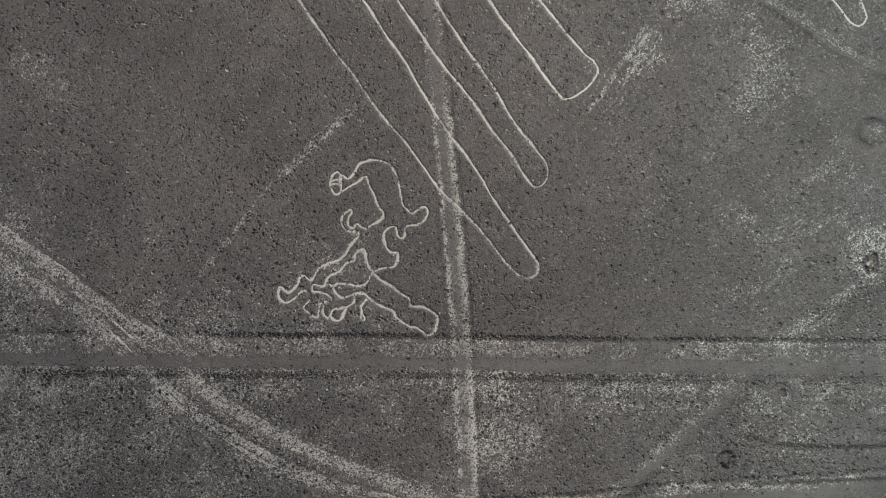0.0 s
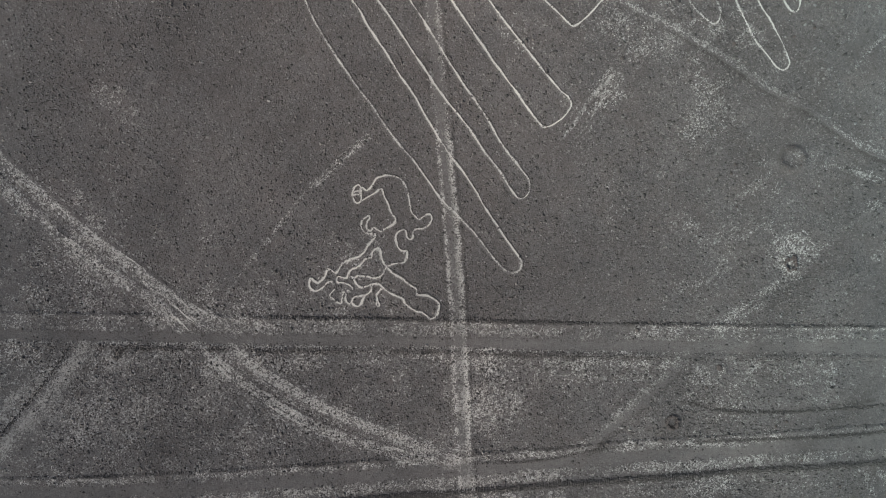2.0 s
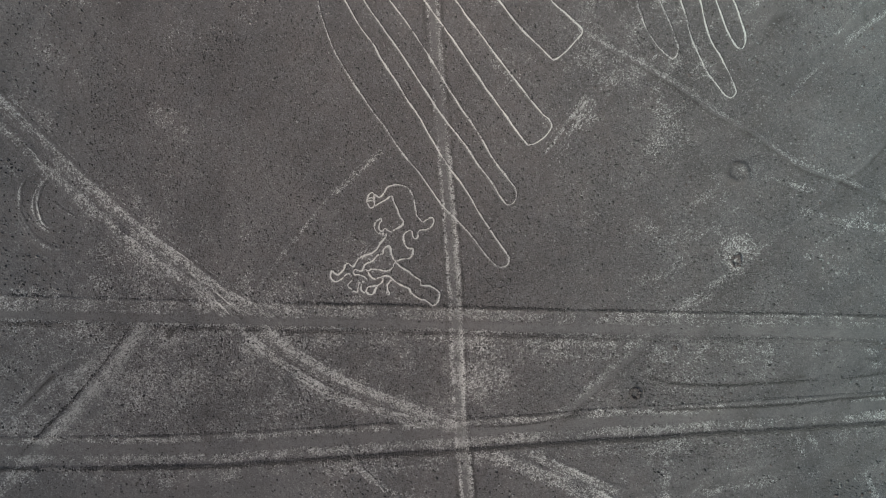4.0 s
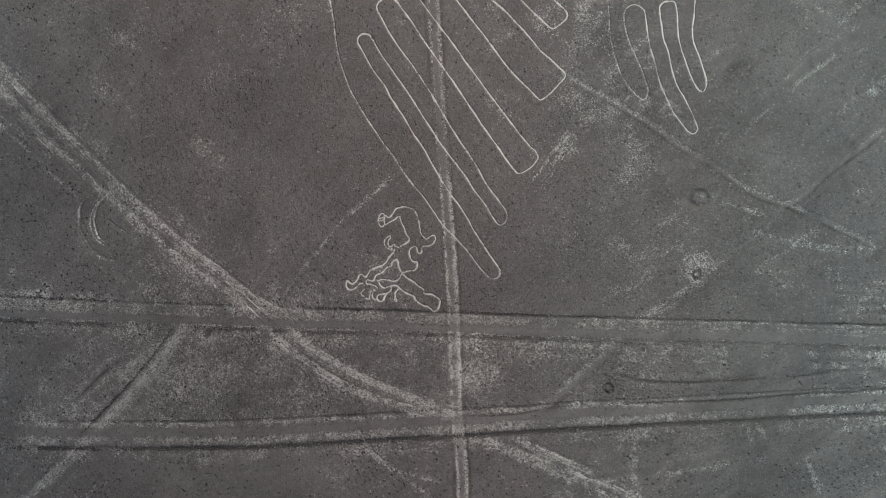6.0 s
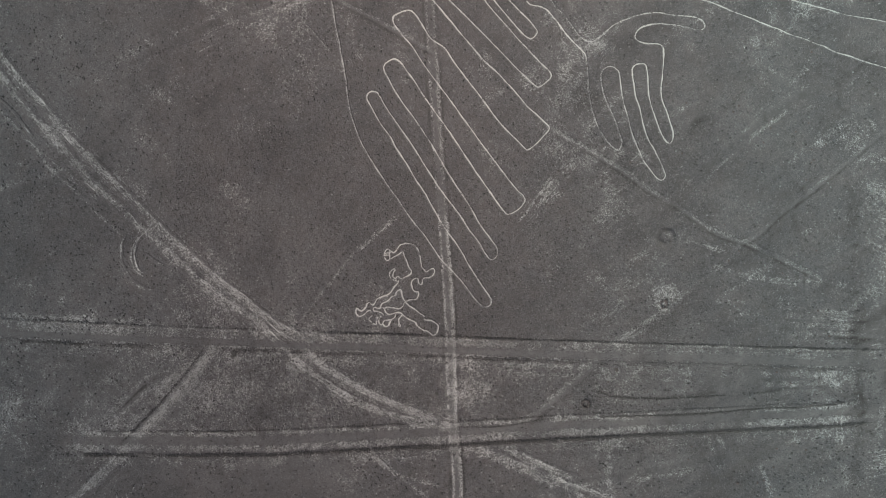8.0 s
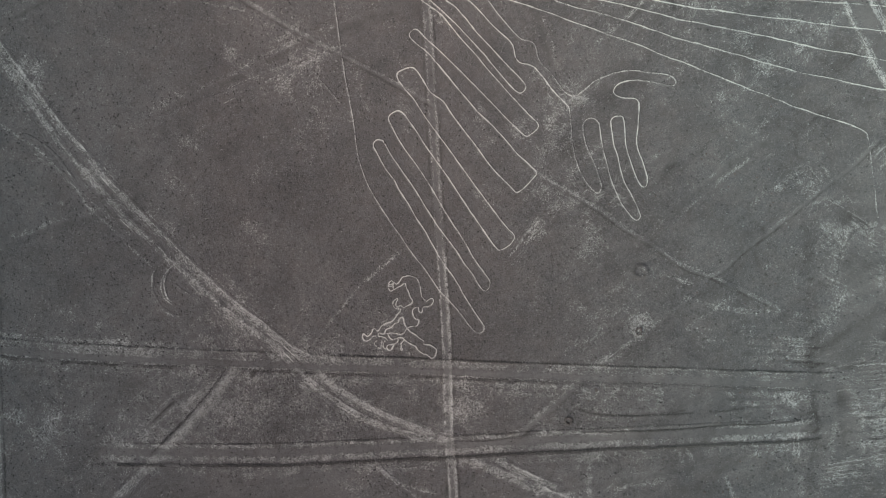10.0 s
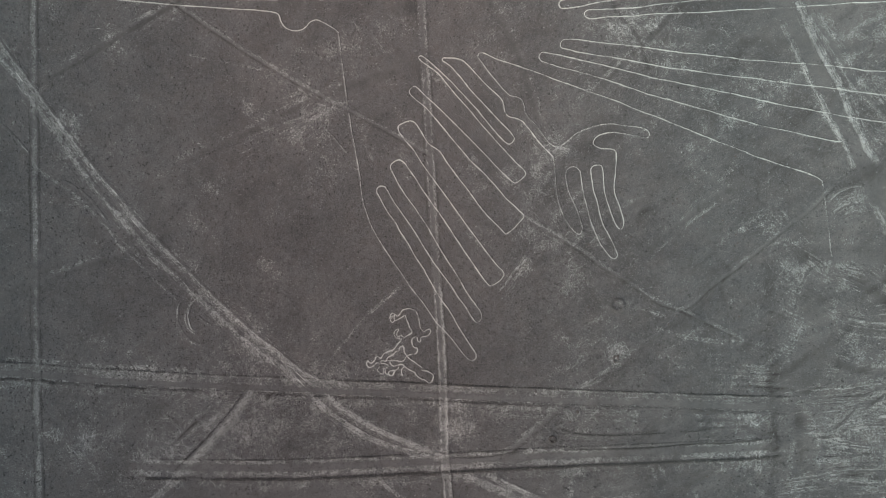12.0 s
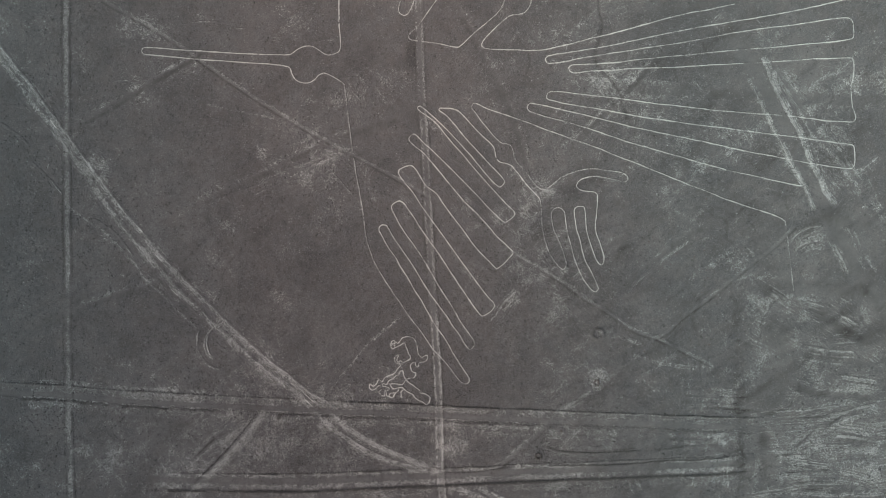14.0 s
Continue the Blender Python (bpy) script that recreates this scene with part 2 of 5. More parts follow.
def wear(points, *strips, rake=0.0, pitch=0.36, fade=0.0, most=0.52):
    """Strips along a line: (channel, offset to the left, half width, strength, raggedness). Strength of local (on strips) and broad (on the ground) is metres of height.
    rake: how strongly fine furrows run along the line, pitch metres apart. fade: metres over which it dies out at both ends. most: the barest it gets."""
    reach = max(abs(s[1]) + 2.2 * s[2] for s in strips) + 0.4
    d, win = side_distance(points, reach)
    comb = np.ones_like(d)
    if fade:
        for e in (points[0], points[-1]):
            comb = comb * np.clip(np.hypot((GX[win[1]] - e[0])[None], (GY[win[0]] - e[1])[:, None]) / fade + RAGGED[win] - 0.8, 0, 1)
    if rake:
        LINES_RAKED[0] += 1
        edge = max(abs(c[1]) + 1.2 * c[2] for c in strips if c[0] == "pale")
        amount = (rake * comb * np.clip(1.6 - 1.3 * np.abs(d) / edge, 0, 1)).astype(np.float32)
        over = amount > RAKE[win]
        RAKE[win][over] = amount[over]
        ACROSS[win][over] = (d * 0.36 / pitch + 9.7 * LINES_RAKED[0])[over]
    for channel, off, half, strength, rag in strips:
        x = np.abs(d - off + rag * (RAGGED[win] - 0.5) * half * 2.0) / half
        f = np.clip(1.5 - x, 0, 1)
        f = f * f * (3 - 2 * f)
        if channel in ("local", "broad"):
            CHANNEL[channel][win] += (strength * f * comb).astype(np.float32)
        else:
            strength *= {"pale": 0.9, "dark": 0.7}.get(channel, 1.0)
            old = CHANNEL[channel][win]
            worn = np.clip(old + strength * f * comb * (1 - rag + rag * 2.0 * np.clip(2.4 * WASH[win] - 0.7, 0, 1)), -0.3, 1)
            CHANNEL[channel][win] = np.minimum(worn, np.maximum(old, most)) if channel == "pale" else worn


def patch(x, y, rx, ry, strength, channel="pale"):
    """A ragged patch round a place."""
    u, v = (GX - x)[None] / rx, (GY - y)[:, None] / ry
    d = np.sqrt(u * u + v * v) + 0.9 * (RAGGED - 0.5) + 0.7 * (LONG - 0.5)
    f = np.clip(1.35 - d, 0, 1)
    CHANNEL[channel] += (0.95 * strength * f * f * (3 - 2 * f)).astype(np.float32)


ROAD_NORTH = [(-87.6, 3.0), (-81.2, 2.3), (-70.4, 1.8), (-59.7, 1.0), (-38.2, -0.1), (-16.8, -1.0), (2.5, -1.7), (15.3, -2.3), (36.8, -3.0), (52.8, -3.6), (63.0, -3.9)]
ROAD_SOUTH = [(-52.6, -14.8), (-43.8, -15.0), (-28.4, -15.1), (-13.1, -14.6), (2.2, -13.9), (9.9, -13.6), (17.5, -13.1), (25.2, -12.9), (32.8, -12.4), (40.5, -12.1), (48.1, -11.8), (55.8, -11.4), (61.9, -10.8)]
PATH_LONG = [(-2.8, 82.9), (-2.1, 76.5), (-1.5, 60.5), (-0.4, 44.5), (0.2, 31.6), (1.1, 16.6), (1.7, 8.1), (2.1, -0.5), (2.4, -12.3), (3.0, -19.8)] + [(3.3, -34.0)]
PATH_WEST = [(-69.0, 82.7), (-68.9, 76.3), (-68.7, 51.7), (-68.4, 33.5), (-68.1, 1.3), (-67.5, -18.2), (-67.2, -24.4)]
TRACK_UPPER = [(-87.8, 74.1), (-81.3, 66.8), (-74.9, 58.6), (-68.9, 50.6), (-64.1, 45.3)][:4] + [(-60.1, 38.7), (-57.4, 35.5), (-54.6, 32.4), (-51.1, 28.0), (-48.8, 25.7), (-45.6, 22.5), (-42.5, 19.3), (-38.6, 15.4), (-34.7, 11.8), (-31.6, 9.0), (-26.8, 5.1), (-23.3, 2.3), (-20.1, 0.4), (-16.2, -2.1)][1:]
TRACK_LOWER = [(-87.8, 71.9), (-81.3, 64.7), (-75.9, 57.5), (-70.0, 50.1), (-65.7, 44.2)][:4] + [(-60.5, 35.2), (-57.8, 32.8), (-55.8, 30.4), (-52.7, 27.3), (-50.4, 24.5), (-47.6, 21.3), (-44.9, 18.9), (-41.8, 15.8), (-37.8, 12.2), (-33.9, 8.6), (-29.6, 5.1), (-26.1, 2.7), (-22.9, 0.3), (-20.9, -1.7)][1:]
TRACK_UPPER_SOUTH = [(-18.5, -1.0), (-16.3, -3.8), (-12.9, -6.0), (-10.2, -7.6), (-7.6, -8.9), (-3.9, -10.4), (-1.5, -11.5), (1.7, -12.6), (3.1, -13.3)]
TRACK_LOWER_SOUTH = [(-21.7, -0.9), (-20.4, -2.5), (-18.6, -4.2), (-15.7, -6.5), (-12.2, -8.8), (-8.9, -10.3), (-5.2, -11.6), (-1.5, -12.7), (2.5, -13.4)]
SPUR_UPPER = [(9.8, -16.1), (13.7, -18.0), (17.5, -19.8), (22.1, -22.0), (25.9, -24.2)]
SPUR_LOWER = [(4.1, -15.3), (8.3, -17.5), (13.7, -19.8), (18.3, -21.7), (22.9, -24.0)]
FORK = [(-30.6, -1.2), (-33.5, -5.2), (-36.6, -9.0), (-40.3, -12.8), (-44.0, -16.5), (-47.7, -20.2), (-50.6, -22.9), (-54.3, -26.4)]
TRAIL_WEST = [(-62.0, 76.3), (-49.2, 68.9), (-38.4, 61.4), (-27.7, 54.5), (-17.0, 48.5), (-6.3, 42.8), (0.2, 39.1)]
TRAIL_EAST = [(15.8, 28.9), (19.8, 26.6), (25.7, 23.0), (30.2, 19.8), (34.8, 17.1), (39.3, 14.0), (43.4, 12.6), (48.3, 10.3), (53.8, 7.6)]
TRAIL_NORTH_EAST = [(42.9, 12.6), (44.9, 13.5), (48.3, 16.7), (52.8, 19.9), (57.4, 23.7), (61.9, 27.4), (65.5, 30.1), (69.1, 33.9)]
TRAIL_SOUTH = [(12.8, -12.4), (17.7, -8.3), (20.2, -6.2), (23.0, -3.3)]
EAST_ROAD = [(54.3, 81.0), (56.1, 76.7), (57.5, 71.9), (58.8, 68.2)][:3] + [(58.8, 68.2), (62.1, 62.9), (64.8, 57.5), (67.7, 51.1), (70.9, 45.3), (73.7, 39.4), (76.1, 34.6), (78.8, 29.8), (82.0, 23.9), (86.7, 17.0)] + [(92.0, 6.0)]
EAST_RIM_WEST = [(60.8, 62.0), (63.2, 56.5), (65.9, 51.1), (68.6, 45.8), (71.3, 41.0), (73.1, 37.1)]
EAST_RIM_EAST = [(63.3, 66.1), (65.8, 59.7), (68.5, 54.4), (70.7, 50.1), (73.4, 43.7), (75.2, 40.3), (77.2, 37.8)]
EAST_TRACK = [(65.8, 63.4), (69.6, 57.6), (72.8, 51.7), (77.1, 47.5), (79.3, 44.6), (81.4, 42.1)]

wear(ROAD_NORTH, ("bare", -0.55, 0.34, 0.55, 0.4), ("bare", 0.2, 0.8, 0.2, 0.5), ("pale", 0.6, 0.6, 0.30, 0.9), ("pale", -1.05, 0.2, 0.25, 0.9), ("pale", -2.2, 0.9, 0.12, 1.0),
     ("dark", -1.45, 0.22, 0.45, 1.0), ("local", 0.0, 0.9, -0.03, 0.1), ("local", 1.4, 0.22, 0.08, 0.3), ("local", -1.4, 0.22, 0.07, 0.3), fade=5.0)
wear([p for p in ROAD_NORTH if p[0] < -25], ("dark", -1.5, 0.25, 0.35, 1.0), ("dark", 1.5, 0.2, 0.2, 1.0), ("pale", 1.9, 0.5, 0.22, 1.0), ("pale", -0.5, 0.5, 0.22, 1.0))
wear([p for p in ROAD_NORTH if p[0] > -26], ("dark", 1.38, 0.14, 0.28, 0.9), fade=5.0)
wear([p for p in ROAD_NORTH if p[0] > 10], ("pale", 1.2, 0.12, 0.35, 0.5), ("pale", 0.35, 0.12, 0.25, 0.6), ("bare", 0.0, 0.2, 0.3, 0.3), rake=0.3, fade=5.0)
wear(ROAD_SOUTH, ("bare", 0.35, 0.5, 0.42, 0.5), ("bare", -0.2, 1.2, 0.15, 0.5), ("pale", 1.1, 0.4, 0.17, 1.0), ("pale", -0.7, 0.5, 0.22, 0.9), ("pale", -2.6, 0.9, 0.16, 1.0),
     ("dark", -1.65, 0.16, 0.5, 0.8), ("pale", 0.0, 1.5, 0.1, 0.9), ("local", 0.0, 1.2, -0.03, 0.1), ("local", 1.65, 0.2, 0.07, 0.3), ("local", -1.65, 0.24, 0.10, 0.3), fade=4.0)
wear([p for p in ROAD_SOUTH if p[0] < 20], ("dark", 1.65, 0.13, 0.4, 0.8), fade=4.0)
for line, g in (([p for p in PATH_LONG if p[1] < 18], 1.0), ([p for p in PATH_LONG if p[1] > 16], 0.5)):
    wear(line, ("bare", 0.05, 0.4, 0.6, 0.3), ("pale", 0.5, 0.25, 0.65 * g, 0.5), ("pale", -0.55, 0.18, 0.5 * g, 0.6), ("pale", 0.0, 0.5, 0.16 * g, 0.4), ("dark", 0.95, 0.14, 0.45, 0.7), ("dark", -0.95, 0.14, 0.4, 0.7), ("local", 0.0, 0.5, -0.03, 0.1), most=0.7)
wear(PATH_WEST, ("bare", 0.0, 0.35, 0.5, 0.5), ("pale", 0.1, 0.28, 0.36, 0.7), ("pale", -0.3, 0.18, 0.16, 0.9), ("dark", 0.75, 0.2, 0.3, 0.95), ("dark", -0.75, 0.2, 0.3, 0.95), ("local", 0.0, 0.4, -0.03, 0.1))
for line in (TRACK_UPPER, TRACK_LOWER, TRACK_UPPER_SOUTH, TRACK_LOWER_SOUTH):
    wear(line, ("pale", 0.0, 0.4, 0.30, 0.35), ("pale", 0.15, 0.18, 0.14, 0.8), ("pale", 0.0, 1.2, 0.11, 0.9), ("dark", 0.9, 0.35, 0.2, 0.9), ("local", 0.0, 0.5, -0.03, 0.2), rake=0.4)
wear(SPUR_UPPER, ("pale", 0.0, 0.5, 0.36, 0.8), ("local", 0.0, 0.4, -0.03, 0.2), rake=0.5)
wear(SPUR_LOWER, ("pale", 0.0, 0.5, 0.42, 0.8), ("local", 0.0, 0.4, -0.03, 0.2), rake=0.5)
wear(FORK, ("pale", 0.0, 0.55, 0.38, 0.5), ("pale", -0.2, 0.3, 0.14, 0.8), ("bare", 0.0, 0.7, 0.3, 0.5), ("dark", -1.0, 0.14, 0.45, 0.9), ("dark", 1.3, 0.16, 0.35, 0.9), ("local", 0.0, 0.6, -0.03, 0.1), ("local", -1.0, 0.2, 0.05, 0.3), rake=0.4)
for line in (TRAIL_WEST, TRAIL_EAST, TRAIL_NORTH_EAST):
    wear(line, ("bare", 0.0, 0.3, 0.6, 0.3), ("pale", 0.2, 0.26, 0.22, 0.5), ("dark", -0.42, 0.18, 0.6, 0.5), ("local", 0.0, 0.4, -0.03, 0.1))
wear(TRAIL_SOUTH, ("bare", 0.0, 0.45, 0.6, 0.3), ("pale", 0.35, 0.3, 0.22, 0.8), ("pale", -1.0, 0.8, -0.08, 0.6), ("dark", -0.6, 0.2, 0.3, 0.8), ("local", 0.0, 0.4, -0.03, 0.1))
wear(EAST_ROAD, ("bare", 0.0, 1.5, 0.48, 0.6), ("dark", 0.0, 1.3, 0.17, 0.7), ("pale", 0.0, 1.5, -0.15, 0.4), ("local", 0.0, 0.8, -0.04, 0.1), rake=0.2)
wear(EAST_RIM_WEST, ("pale", 0.0, 0.55, 0.42, 0.5), ("local", 0.0, 0.4, 0.05, 0.3), rake=1.2, pitch=0.5, most=0.62)
wear(EAST_RIM_EAST, ("pale", 0.0, 1.1, 0.30, 0.7), ("local", 0.0, 0.5, 0.05, 0.3), rake=1.4, pitch=0.6)
wear(EAST_TRACK, ("pale", 0.9, 0.5, 0.22, 0.8), ("pale", -0.6, 0.4, 0.26, 0.8), ("bare", 0.1, 0.4, 0.6, 0.3), ("local", 0.0, 0.5, -0.03, 0.1), rake=0.5)

# the northern road's packed lane cuts through what crosses it
wear(ROAD_NORTH, ("pale", -0.55, 0.4, -0.45, 0.2), ("pale", 0.3, 0.7, -0.12, 0.5))
wear(ROAD_SOUTH, ("pale", 0.35, 0.55, -0.35, 0.3))
# fainter old trails, wheel arcs and stone rows, worn into the ground itself


def old_trail(line, half, gain):
    """A faint pale trail."""
    wear(line, ("pale", 0.0, half, gain * 1.15, 0.5), rake=0.4)


old_trail([(43.4, 26.4), (45.1, 27.7), (47.2, 29.3), (49.2, 30.8)], 0.2, 0.10)
old_trail([(49.9, 30.0), (52.0, 31.3), (53.7, 32.5)], 0.18, 0.10)
old_trail([(36.8, 20.5), (39.5, 23.1), (42.0, 25.3)], 0.2, 0.18)
old_trail([(24.4, -1.6), (27.5, 0.3), (32.8, 3.4)], 0.6, 0.22)
old_trail([(-41.8, 38.8), (-31.4, 42.4), (-21.7, 46.0), (-16.2, 49.1)], 0.2, 0.10)
old_trail([(-31.4, 40.9), (-24.0, 43.9), (-16.2, 47.3)], 0.2, 0.07)
old_trail([(-42.4, 56.7), (-35.7, 55.2), (-29.1, 54.0)], 0.15, 0.22)
old_trail([(-10.9, 11.9), (-8.8, 13.5), (-6.7, 15.3), (-5.2, 16.4)], 0.35, 0.5)
old_trail([(-17.7, 3.9), (-14.8, 7.1), (-12.2, 10.3), (-10.9, 11.9)], 0.3, 0.2)
old_trail([(-67.9, 36.5), (-58.5, 28.7), (-49.0, 20.6), (-44.8, 16.7)], 0.2, 0.08)
old_trail([(25.2, 48.8), (31.4, 54.1), (37.7, 60.3), (43.9, 67.7)], 0.35, 0.16)
old_trail([(-10.1, -16.0), (-6.2, -19.1), (0.6, -21.4)], 0.25, 0.22)
old_trail([(-8.5, -16.8), (-4.0, -20.7), (-0.1, -23.8)], 0.25, 0.18)
old_trail([(44.2, 27.5), (47.0, 29.5), (49.2, 31.1)], 0.4, 0.32)
old_trail([(48.6, 9.9), (52.1, 8.7)], 0.4, 0.3)
old_trail([(38.7, 9.5), (44.2, 7.9), (51.3, 7.1), (57.6, 6.7)], 0.35, 0.16)
old_trail([(-38.5, -6.8), (-30.1, -2.1)], 0.6, 0.12)

def stone_line(line, gain):
    """Stones in a thin dark line, silt showing beside it."""
    wear(line, ("dark", 0.0, 0.12, 0.75 * gain, 0.8), ("pale", 0.6, 0.4, 0.1, 0.8), ("pale", -0.6, 0.4, 0.1, 0.8))


stone_line([(2.2, -12.8), (8.3, -13.0), (14.5, -12.1), (17.5, -11.8)], 0.4)
stone_line([(34.7, 3.9), (44.1, 3.7), (58.8, 1.9)], 0.45)
stone_line([(35.8, 1.8), (46.2, 0.8), (58.8, 0.2)], 0.4)
stone_line([(9.7, -4.8), (25.4, -5.6), (41.0, -6.3), (56.7, -6.7)], 0.4)
for line in ([(19.2, -20.8), (26.2, -19.9), (33.2, -18.8), (43.6, -16.8)],):
    wear(line, ("bare", 0.0, 0.5, 0.5, 0.4), ("dark", 0.0, 0.4, 0.4, 0.5), ("pale", -0.8, 0.4, 0.14, 0.9))

def faint_lane(line):
    """An old lane, smoothed and slightly dark."""
    wear(line, ("bare", 0.0, 0.5, 0.45, 0.5), ("dark", -0.2, 0.5, 0.3, 0.5), ("pale", 0.8, 0.4, 0.12, 0.9), ("broad", 0.0, 0.6, -0.05, 0.2), fade=3.0)


faint_lane([(34.7, 20.2), (38.9, 24.3), (43.0, 27.4), (49.2, 33.5)])
faint_lane([(21.6, 28.2), (25.7, 31.7), (29.9, 35.1)])
faint_lane([(32.6, 25.4), (36.1, 29.5), (39.6, 32.9)])
faint_lane([(41.1, 35.7), (43.8, 36.6), (47.9, 38.8)])
faint_lane([(57.1, 31.5), (58.9, 26.0)])
faint_lane([(44.2, 37.5), (49.2, 34.6), (54.0, 32.0)])
faint_lane([(-13.2, 50.3), (-7.1, 53.3), (-4.7, 56.4)])
faint_lane([(32.0, 28.4), (35.6, 31.1), (39.3, 32.0)])
faint_lane([(4.2, 77.0), (9.4, 67.6), (14.2, 58.2), (17.9, 47.8), (19.4, 42.5)])
faint_lane([(44.0, 28.5), (49.2, 32.2), (55.5, 35.3)])
faint_lane([(-71.0, 15.0), (-62.6, 19.2), (-52.2, 22.4), (-41.7, 27.7)])
faint_lane([(-44.9, 37.6), (-33.4, 42.4), (-20.8, 48.7), (-4.1, 55.0)])
faint_lane([(-68.0, 51.7), (-55.4, 59.0), (-45.0, 64.8), (-35.5, 69.5)])
wear([(58.4, 20.5), (58.7, 8.0), (59.0, -3.0), (59.2, -22.0)], ("dark", 0.0, 1.0, 0.3, 1.0))
# churned ground in the east: lanes dragged smooth, bundles of furrows, pale tracks and thin lines of stones
def lane(line, half, gain=1.0):
    """A lane worn smooth and shallow, silt along both sides."""
    wear(line, ("bare", 0.0, half, 0.42 * gain, 0.4), ("dark", 0.0, half, 0.32 * gain, 0.4), ("pale", 0.0, half, -0.12 * gain, 0.3), ("pale", 1.3 * half + 0.3, 0.2 * half + 0.2, 0.08 * gain, 0.9),
         ("pale", -1.3 * half - 0.3, 0.2 * half + 0.2, 0.08 * gain, 0.9), ("broad", 0.0, half, -0.06 * gain / max(1.0, 1.6 * half), 0.2), fade=3.0)


def pale_track(line, half, gain):
    """Silt bared by wheels."""
    wear(line, ("pale", 0.0, half, 1.1 * gain, 0.5), rake=0.6, pitch=0.42, fade=1.2)


def furrows(line, half, gain, pitch=0.6):
    """Fine furrows side by side."""
    wear(line, ("pale", 0.0, half, 0.75 * gain, 0.4), ("dark", 0.0, half, 0.2, 0.6), rake=1.2, pitch=0.75 * pitch, fade=2.2)



lane([(59.9, 22.0), (68.7, 22.3), (77.3, 22.1), (86.7, 21.7)], 1.3, 0.8)
lane([(79.4, 22.9), (83.1, 22.3), (86.7, 22.2)], 2.6, 0.4)
lane([(67.9, 18.5), (66.2, 13.7), (67.1, 8.4), (65.2, 3.5), (63.0, -0.2), (61.9, -3.6)], 2.4, 0.9)
lane([(62.4, -2.9), (63.7, -7.7), (64.8, -13.1), (64.2, -17.6)], 1.6, 0.8)
lane([(60.1, 1.9), (60.1, -4.5), (60.6, -10.9), (60.9, -17.6)], 1.2, 0.5)
lane([(72.9, 35.7), (77.2, 36.0), (82.5, 35.4), (86.6, 35.0)], 1.6, 0.9)
lane([(68.5, 19.5), (74.1, 17.2), (79.4, 14.0), (84.8, 11.2)], 1.0, 0.9)
lane([(74.3, 16.7), (77.3, 17.8), (81.5, 18.7)], 0.9, 0.9)
lane([(67.9, 5.4), (70.1, 3.5), (74.2, 2.2), (79.5, 1.9), (86.8, 1.7)], 0.6, 1.0)
lane([(64.8, 0.2), (65.8, -1.7), (68.8, -2.1), (73.1, -1.2), (74.2, 0.7)], 0.6, 0.8)
lane([(64.1, -2.8), (68.8, -3.2), (73.1, -2.3), (77.4, -1.0), (81.7, 0.7), (86.8, 2.3)], 0.6, 1.0)
lane([(73.4, -5.3), (76.9, -2.8), (80.6, -1.2), (84.3, -0.5)], 0.5, 0.9)
lane([(74.7, -6.6), (80.6, -6.9), (86.8, -6.8)], 0.8, 0.9)
lane([(74.2, -9.3), (80.6, -9.7), (86.8, -9.8)], 0.6, 0.8)
lane([(63.0, -15.2), (68.9, -15.0), (76.4, -15.8), (86.9, -15.3)], 0.7, 0.6)
lane([(68.6, 10.0), (73.1, 9.3), (79.5, 8.4), (86.7, 7.4)], 0.6, 0.5)
furrows([(68.4, 29.8), (69.7, 31.8), (72.1, 33.1), (75.3, 33.6)], 1.5, 0.26, 0.6)
furrows([(69.1, 26.6), (70.4, 29.1), (72.9, 30.2), (76.1, 29.8)], 1.2, 0.12, 0.6)
furrows([(62.8, 23.3), (65.7, 21.4), (68.9, 19.1)], 1.3, 0.2, 0.7)
furrows([(70.0, 19.9), (73.0, 19.3), (76.2, 18.5)], 0.9, 0.26, 0.5)
furrows([(69.4, 18.2), (71.7, 17.0), (74.3, 15.9)], 1.1, 0.28, 0.5)
furrows([(76.2, 17.4), (79.2, 15.7), (82.9, 13.8)], 1.7, 0.28, 0.6)
furrows([(79.2, 18.5), (81.6, 17.0), (83.7, 14.3)], 1.2, 0.16, 0.6)
furrows([(73.0, 13.1), (73.9, 10.8), (74.8, 8.4)], 0.8, 0.28, 0.6)
furrows([(75.4, 12.3), (79.4, 12.7), (83.7, 12.9)], 1.6, 0.14, 0.6)
furrows([(69.8, 10.7), (76.3, 9.5), (82.7, 9.3)], 1.8, 0.1, 0.7)
furrows([(68.8, 5.8), (71.5, 5.2), (74.1, 4.4)], 0.9, 0.26, 0.5)
furrows([(75.9, 5.4), (76.7, 3.5), (80.6, 3.1), (86.8, 2.5)], 0.7, 0.34, 0.5)
furrows([(77.3, 5.4), (82.2, 4.8), (86.8, 4.2)], 0.9, 0.24, 0.5)
furrows([(67.8, -2.5), (71.0, -2.4), (74.2, -1.6)], 0.6, 0.28, 0.5)
furrows([(76.3, -2.1), (80.1, -0.6), (86.8, 1.2)], 0.9, 0.22, 0.6)
furrows([(68.9, -4.3), (71.5, -4.9), (73.7, -5.5)], 1.2, 0.22, 0.6)
furrows([(76.3, -4.4), (80.6, -4.8), (86.0, -5.7)], 1.9, 0.24, 0.7)
furrows([(80.6, -1.0), (83.8, -0.8), (86.8, -2.0)], 1.0, 0.2, 0.6)
furrows([(64.6, -5.3), (68.9, -6.4), (73.1, -7.0)], 1.0, 0.12, 0.6)
furrows([(64.6, -8.8), (68.9, -9.0), (74.2, -8.6)], 1.0, 0.14, 0.6)
furrows([(78.5, -8.7), (82.8, -8.9), (86.8, -9.3)], 0.8, 0.2, 0.6)
